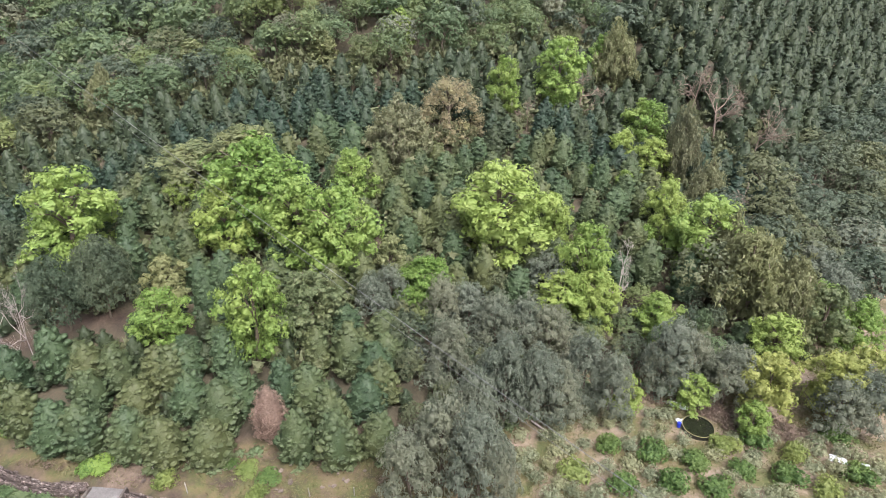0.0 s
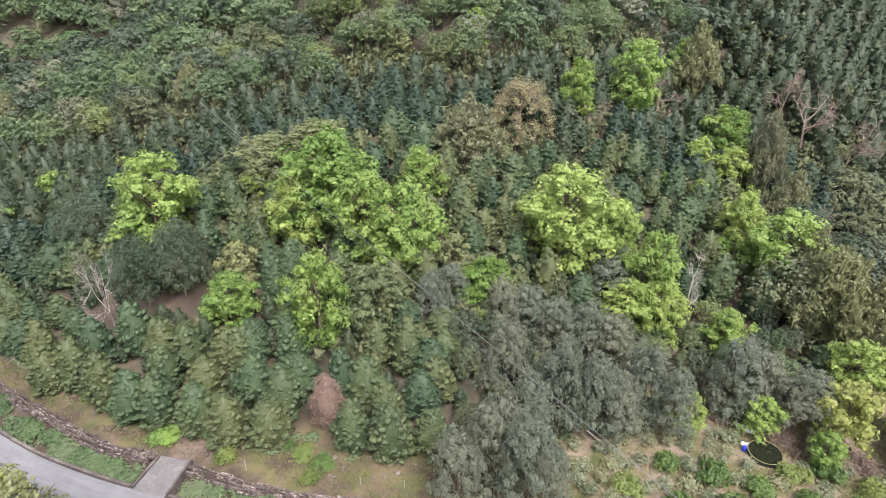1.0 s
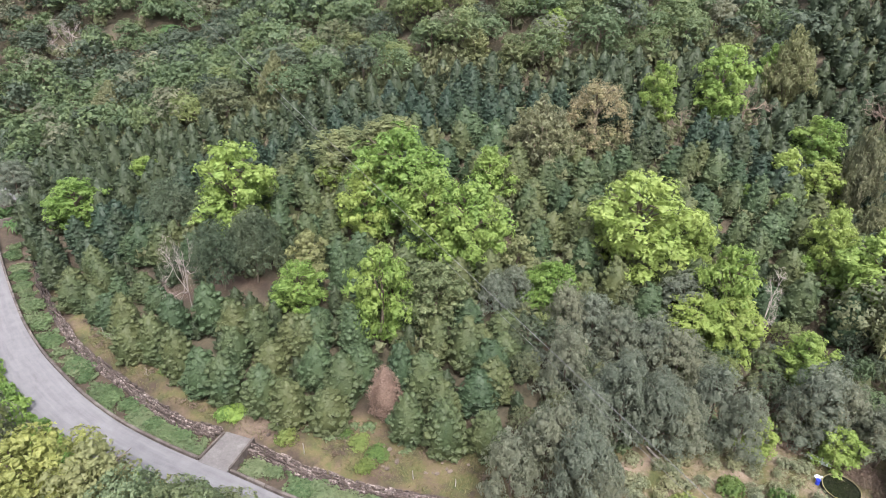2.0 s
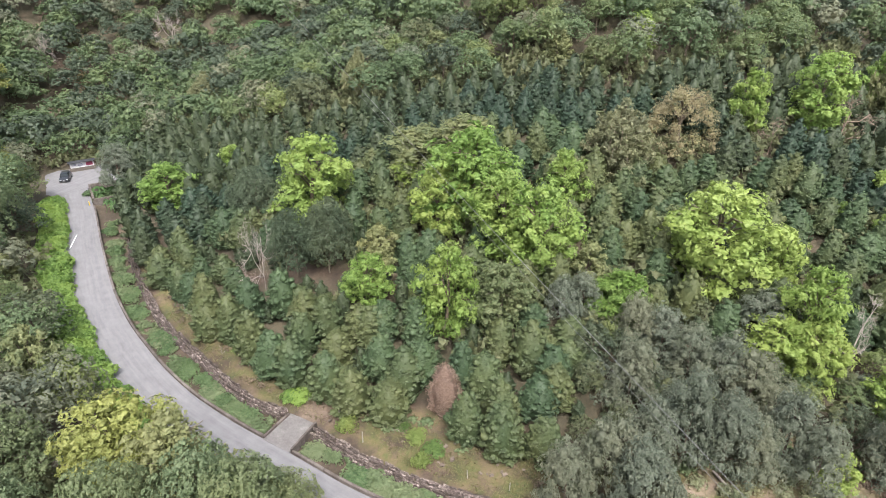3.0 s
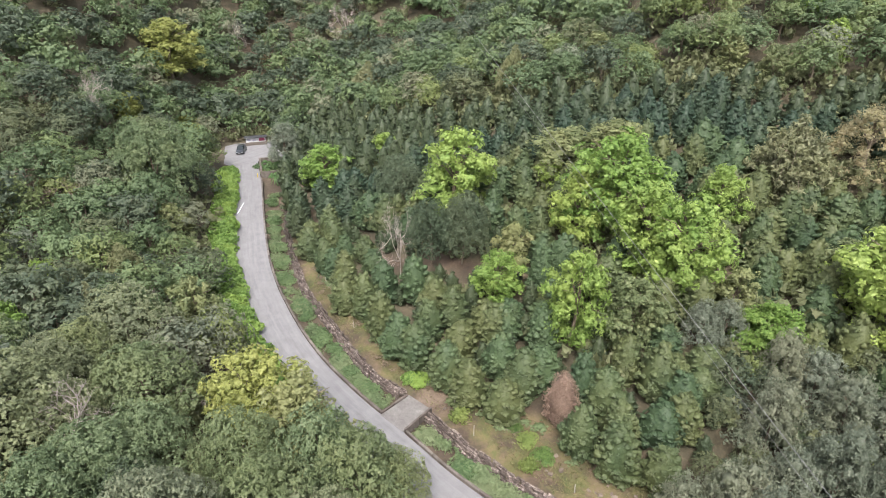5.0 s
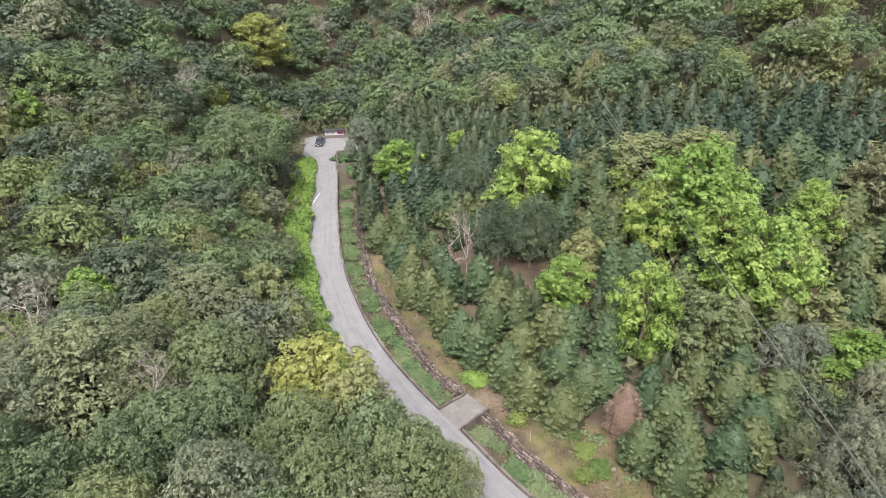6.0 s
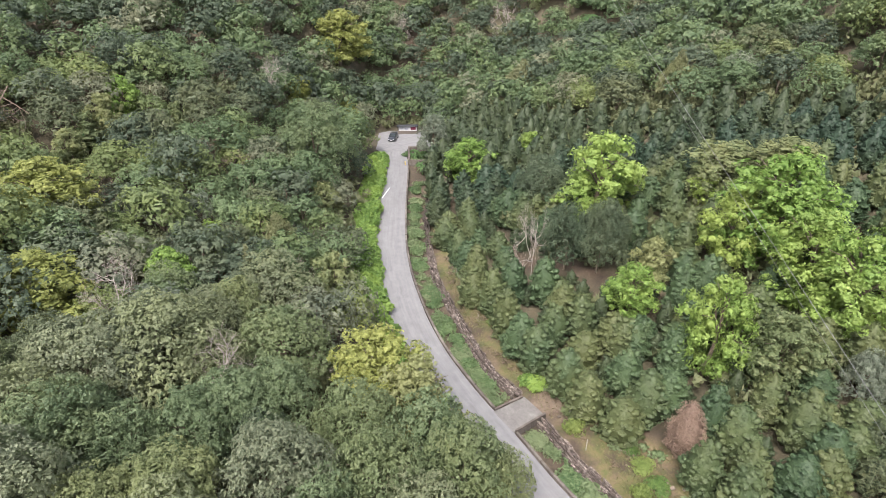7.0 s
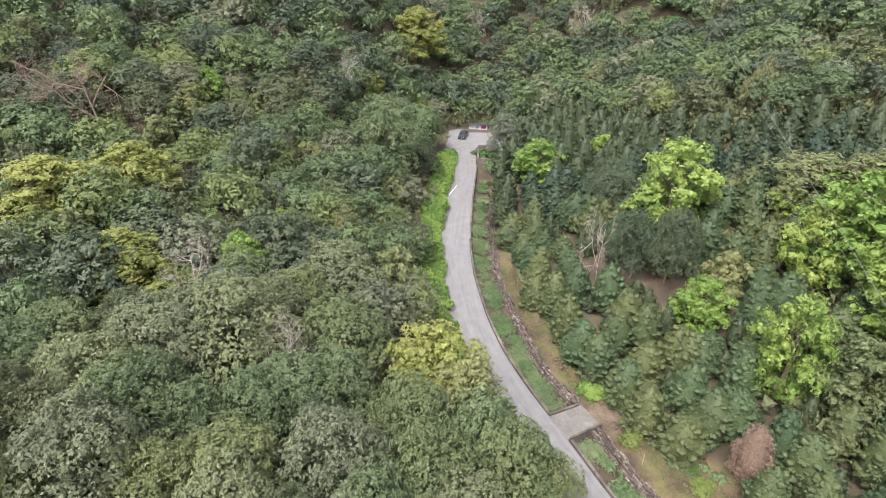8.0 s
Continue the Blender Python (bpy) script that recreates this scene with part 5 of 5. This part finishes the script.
for k, (bx, bz, bw) in enumerate(((-1.5, 1.5, 0.9), (-1.5, 1.25, 0.7), (-0.3, 1.45, 0.8), (-0.3, 1.2, 0.9), (-0.3, 1.0, 0.6))):
    bm = bmesh.new()
    box(bm, (bw, 0.015, 0.12), Matrix.Translation((bx, -0.07, bz)))
    part("text_bar", bm, "board_text", board)
for px in (-2.3, 2.3):
    bm = bmesh.new()
    box(bm, (0.2, 0.25, 2.0), Matrix.Translation((px, 0, 1.0)), 0.02)
    part("post", bm, "board_wall", board)
bm = bmesh.new()
for sgn in (-1, 1):
    box(bm, (5.1, 0.75, 0.08), Matrix.Translation((0, sgn * 0.33, 2.1)) @ Matrix.Rotation(radians(-24 * sgn), 4, "X"), 0.01)
part("roof", bm, "board_roof", board, "dark grey pitched roof")

car = thing("car", label="dark blue-black hatchback parked at the lane's end", category="car")
car.matrix_basis = pose(-112.6, 76.6, 0.04, 0, 0, -48)


def shell(stations, nm, material):
    """A body lofted through cross-sections (x, half width below, half width above, z below, z above)."""
    bm = bmesh.new()
    rings = []
    for x, w1, w2, z1, z2 in stations:
        rings.append([bm.verts.new((x, s * w, z)) for s, w, z in ((-1, w1, z1), (-1, w1 * 1.02, (z1 + z2) / 2), (-1, w2, z2), (1, w2, z2), (1, w1 * 1.02, (z1 + z2) / 2), (1, w1, z1))])
    for a, b2 in zip(rings[:-1], rings[1:]):
        for i in range(6):
            bm.faces.new((a[i], a[(i + 1) % 6], b2[(i + 1) % 6], b2[i]))
    bm.faces.new(rings[0][::-1])
    bm.faces.new(rings[-1])
    bmesh.ops.recalc_face_normals(bm, faces=bm.faces)
    bmesh.ops.bevel(bm, geom=list(bm.edges), offset=0.03, segments=2, affect="EDGES")
    return part(nm, bm, material, car)


shell([(-2.1, 0.74, 0.70, 0.35, 0.80), (-1.7, 0.84, 0.80, 0.25, 0.92), (0.0, 0.86, 0.82, 0.22, 0.94), (1.2, 0.86, 0.80, 0.22, 0.90), (1.85, 0.82, 0.74, 0.25, 0.74), (2.1, 0.70, 0.64, 0.32, 0.62)], "body", "car_paint")
shell([(-1.95, 0.70, 0.62, 0.88, 0.98), (-1.5, 0.77, 0.60, 0.90, 1.42), (-0.2, 0.79, 0.62, 0.92, 1.50), (0.35, 0.79, 0.60, 0.92, 1.44), (1.15, 0.74, 0.66, 0.88, 0.95)], "cabin_glass", "car_glass")
shell([(-1.45, 0.62, 0.58, 1.40, 1.46), (-0.2, 0.64, 0.60, 1.47, 1.53), (0.35, 0.62, 0.57, 1.42, 1.47)], "roof", "car_paint")
for wx in (-1.3, 1.3):
    for wy in (-0.8, 0.8):
        bm = bmesh.new()
        rod(bm, 0.32, 0.32, 0.2, Matrix.Translation((wx, wy, 0.32)) @ Matrix.Rotation(radians(90), 4, "X"), 20)
        tyre = part("wheel", bm, "tyre_rubber", car)
        bm = bmesh.new()
        rod(bm, 0.2, 0.2, 0.22, Matrix.Translation((wx, wy, 0.32)) @ Matrix.Rotation(radians(90), 4, "X"), 14)
        part("rim", bm, "rim_metal", tyre)
for ly in (-0.55, 0.55):
    bm = bmesh.new()
    box(bm, (0.12, 0.3, 0.14), Matrix.Translation((2.02, ly, 0.6)), 0.02)
    part("headlight", bm, "lamp_glass", car)
    bm = bmesh.new()
    box(bm, (0.08, 0.25, 0.16), Matrix.Translation((-2.08, ly, 0.72)), 0.02)
    part("tail_light", bm, "tail_red", car)
bm = bmesh.new()
box(bm, (0.03, 0.45, 0.12), Matrix.Translation((2.1, 0, 0.45)))
part("number_plate", bm, "board_white", car)

for i in range(3):
    model("banana", grown(frond_heap(500 + i, 11, 1.9, 0.5, 1.5, 1.7, 0.9), "leaves", "palm_leaf"), None, (3.8, 1.8), "banana plant with broad arching leaves in a walled bed", "banana plant", "banana plants")
    model("palm", grown(frond_heap(510 + i, 18, 2.4, 0.5, 1.3, 2.2, 2.6), "fronds", "palm_leaf"), None, (4.8, 3.2), "palm with long arching fronds in hillside forest", "palm", "forest palms")
for x, y, wd in ((-100.6, 74.3, 3.6), (-98.8, 75.5, 3.2), (-99.2, 72.8, 3.0), (-94.0, 70.6, 3.4), (-91.8, 69.4, 3.0), (-92.6, 71.8, 3.0)):
    plant("banana", x, y, wd, r.uniform(2.0, 2.8), r, "banana_plant", parts=("leaf_crown", ""))
for x, y, wd, hh in PALMS:
    plant("palm", x, y, wd, hh, r, "palm", parts=("frond_crown", ""))
marker = thing("marker_post", -97.2, 68.9, 0.03, "short yellow marker post at the lane's edge", "post")
bm = bmesh.new()
rod(bm, 0.09, 0.07, 0.8, Matrix.Translation((0, 0, 0.4)), 10)
part("pole", bm, "yellow_paint", marker)

# ---- grass strip: stakes, shrubs, dead saplings ----
for x, y, hh in ((-23.2, 36.9, 1.4), (-27.0, 38.9, 1.0), (-27.4, 39.0, 1.1), (-40.6, 42.3, 1.0), (-47.6, 45.2, 1.0), (-12.0, 36.5, 1.2), (-8.0, 36.6, 1.1), (-62.0, 52.6, 1.2), (-56.4, 48.6, 1.0), (-66.8, 55.4, 1.0)):
    o = thing("stake", x, y, float(land(x, y)), "short grey wooden stake in the grass strip", "stake", "stakes")
    o.matrix_basis = pose(x, y, float(land(x, y)), r.uniform(-8, 8), r.uniform(-8, 8), 0)
    bm = bmesh.new()
    rod(bm, 0.05, 0.04, hh + 0.2, Matrix.Translation((0, 0, hh / 2 - 0.1)), 7)
    part("pole", bm, "post_grey", o)
for x, y, wd, hh in ((-25.6, 38.0, 2.0, 1.4), (-16.6, 36.4, 1.9, 1.3), (-33.4, 40.4, 1.6, 0.8), (-35.0, 41.6, 1.8, 1.0), (-30.9, 41.9, 1.6, 1.0), (-18.5, 39.3, 2.2, 0.6), (-16.2, 38.4, 2.2, 0.6), (-20.2, 40.0, 1.6, 0.6), (-50.5, 47.4, 1.5, 0.7), (-44.0, 43.9, 1.4, 0.6), (-65, 55.6, 2.0, 0.9)):
    plant("citrus", x, y, wd, hh, r, "shrub", parts=("foliage", ""), label="green shrub growing on the grass strip", group="strip shrubs")
for x, y, wd in ((-32.4, 39.9, 2.4), (-33.6, 39.4, 1.8)):
    plant("hedge", x, y, wd, 0.8, r, "shrub", parts=("foliage", ""), label="clipped bright green shrub beside the driveway", group="strip shrubs")
for x, y, wd, hh in ((-54.0, 47.5, 2.2, 1.7), (-58.5, 49.8, 1.5, 1.2), (-21.0, 39.9, 2.5, 0.9), (-23.5, 40.2, 2.2, 0.8), (-70.5, 57.5, 2.5, 2.2), (-72.5, 57.8, 2.6, 2.4), (-45.6, 43.0, 1.3, 1.0)):
    plant("sapling", x, y, wd, hh, r, "dead_sapling", parts=("bare_crown", ""), label="small leafless pale sapling on the grass strip", group="dead saplings")
log = new("log", None)
log.matrix_basis = pose(10.3, 44.3, float(land(10.3, 44.3)) + 0.15)
tagged(log, "weathered pale log leaning at the orchard's edge", "log")
h = Heap()
tube(h, [(-1.2, 1.1, 0.3), (0, 0, 0.05), (1.1, -1.2, -0.05)], [0.1, 0.13, 0.12], 7)
part("stem", h.mesh("stem", "pale_bark"), "pale_bark", log)

WEED = [bush_heap(520 + i, 70, 0.26, 0.2, 3, high=0.7).arrays() for i in range(4)]
weeds = Heap()
for a, b2 in scatter(-78, 44, 33, 62, 1.5, 19, 0.8):
    f1, s1 = float(side(FOOT, a, b2)[0]), float(side(PARAPET, a, b2)[0])
    if s1 > 5.0 and (-1.8 < f1 < 1.2) and r.uniform() < (0.5 if a < 5 else 0.95) or 0.4 < s1 < 3.2 and r.uniform() < 0.8 and not -33.5 < a < -28.2:
        sow(weeds, WEED, a, b2, r.uniform(0.5, 1.1), r.uniform(0.4, 1.0), r, 0.05)
tagged(new("weeds", weeds.mesh("weeds", "bed_leaf")), "low green weeds along the wood's edge and bed", "weeds", kind="stuff")

# dry brush on the orchard's upper edge and below the conifers, pale rocks on the strip
BRUSH = [bush_heap(530 + i, 90, 0.34, 0.05, 3, high=0.6, core=0.4).arrays() for i in range(4)]
brush = Heap()
for k in range(150):
    u = r.uniform(0, 1)
    a, b2 = 20.5 + 18.5 * u + r.normal(0, 0.7), 50.6 - 8.8 * u + r.normal(0, 0.8)
    if min(math.hypot(a - s, b2 - q) for s, q in ((25.3, 47.9), (24.6, 45.6), (38.0, 40.6), (40.0, 39.8))) < 1.9:
        continue
    sow(brush, BRUSH, a, b2, r.uniform(0.5, 1.2), r.uniform(0.4, 1.1), r, 0.05)
for a, b2 in scatter(-76, 4, 34, 62, 1.6, 23, 0.8):
    f1, s1 = float(side(FOOT, a, b2)[0]), float(side(PARAPET, a, b2)[0])
    if s1 > 4.8 and -3.5 < f1 < 0.5 and r.uniform() < 0.3:
        sow(brush, BRUSH, a, b2, r.uniform(0.4, 0.9), r.uniform(0.3, 0.9), r, 0.05)
tagged(new("dry_brush", brush.mesh("dry_brush", "dry_leaf")), "dry pinkish-brown brush along the orchard's upper edge", "brush", kind="stuff")
rocks = Heap()
for k in range(34):
    a = r.uniform(-33, -6)
    b2 = 37.4 + r.uniform(-0.6, 3.0) + max(0, -26 - a) * 0.35
    if float(side(PARAPET, a, b2)[0]) < 4.9 or float(side(FOOT, a, b2)[0]) > 0.5:
        continue
    me = STONE[int(r.integers(6))]
    s = r.uniform(0.12, 0.42)
    m4 = pose(a, b2, float(land(a, b2)) + s * 0.2, r.uniform(-20, 20), r.uniform(-20, 20), r.uniform(0, 360)) @ Matrix.Diagonal((s * 1.4, s, s * 0.7, 1))
    me.calc_loop_triangles()
    rocks.add(np.array([(m4 @ v.co)[:] for v in me.vertices]), (), [t.vertices[:] for t in me.loop_triangles])
tagged(new("loose_rocks", rocks.mesh("loose_rocks", "pale_rock", False)), "pale loose rocks scattered over the soil by the driveway", "rocks", kind="stuff")
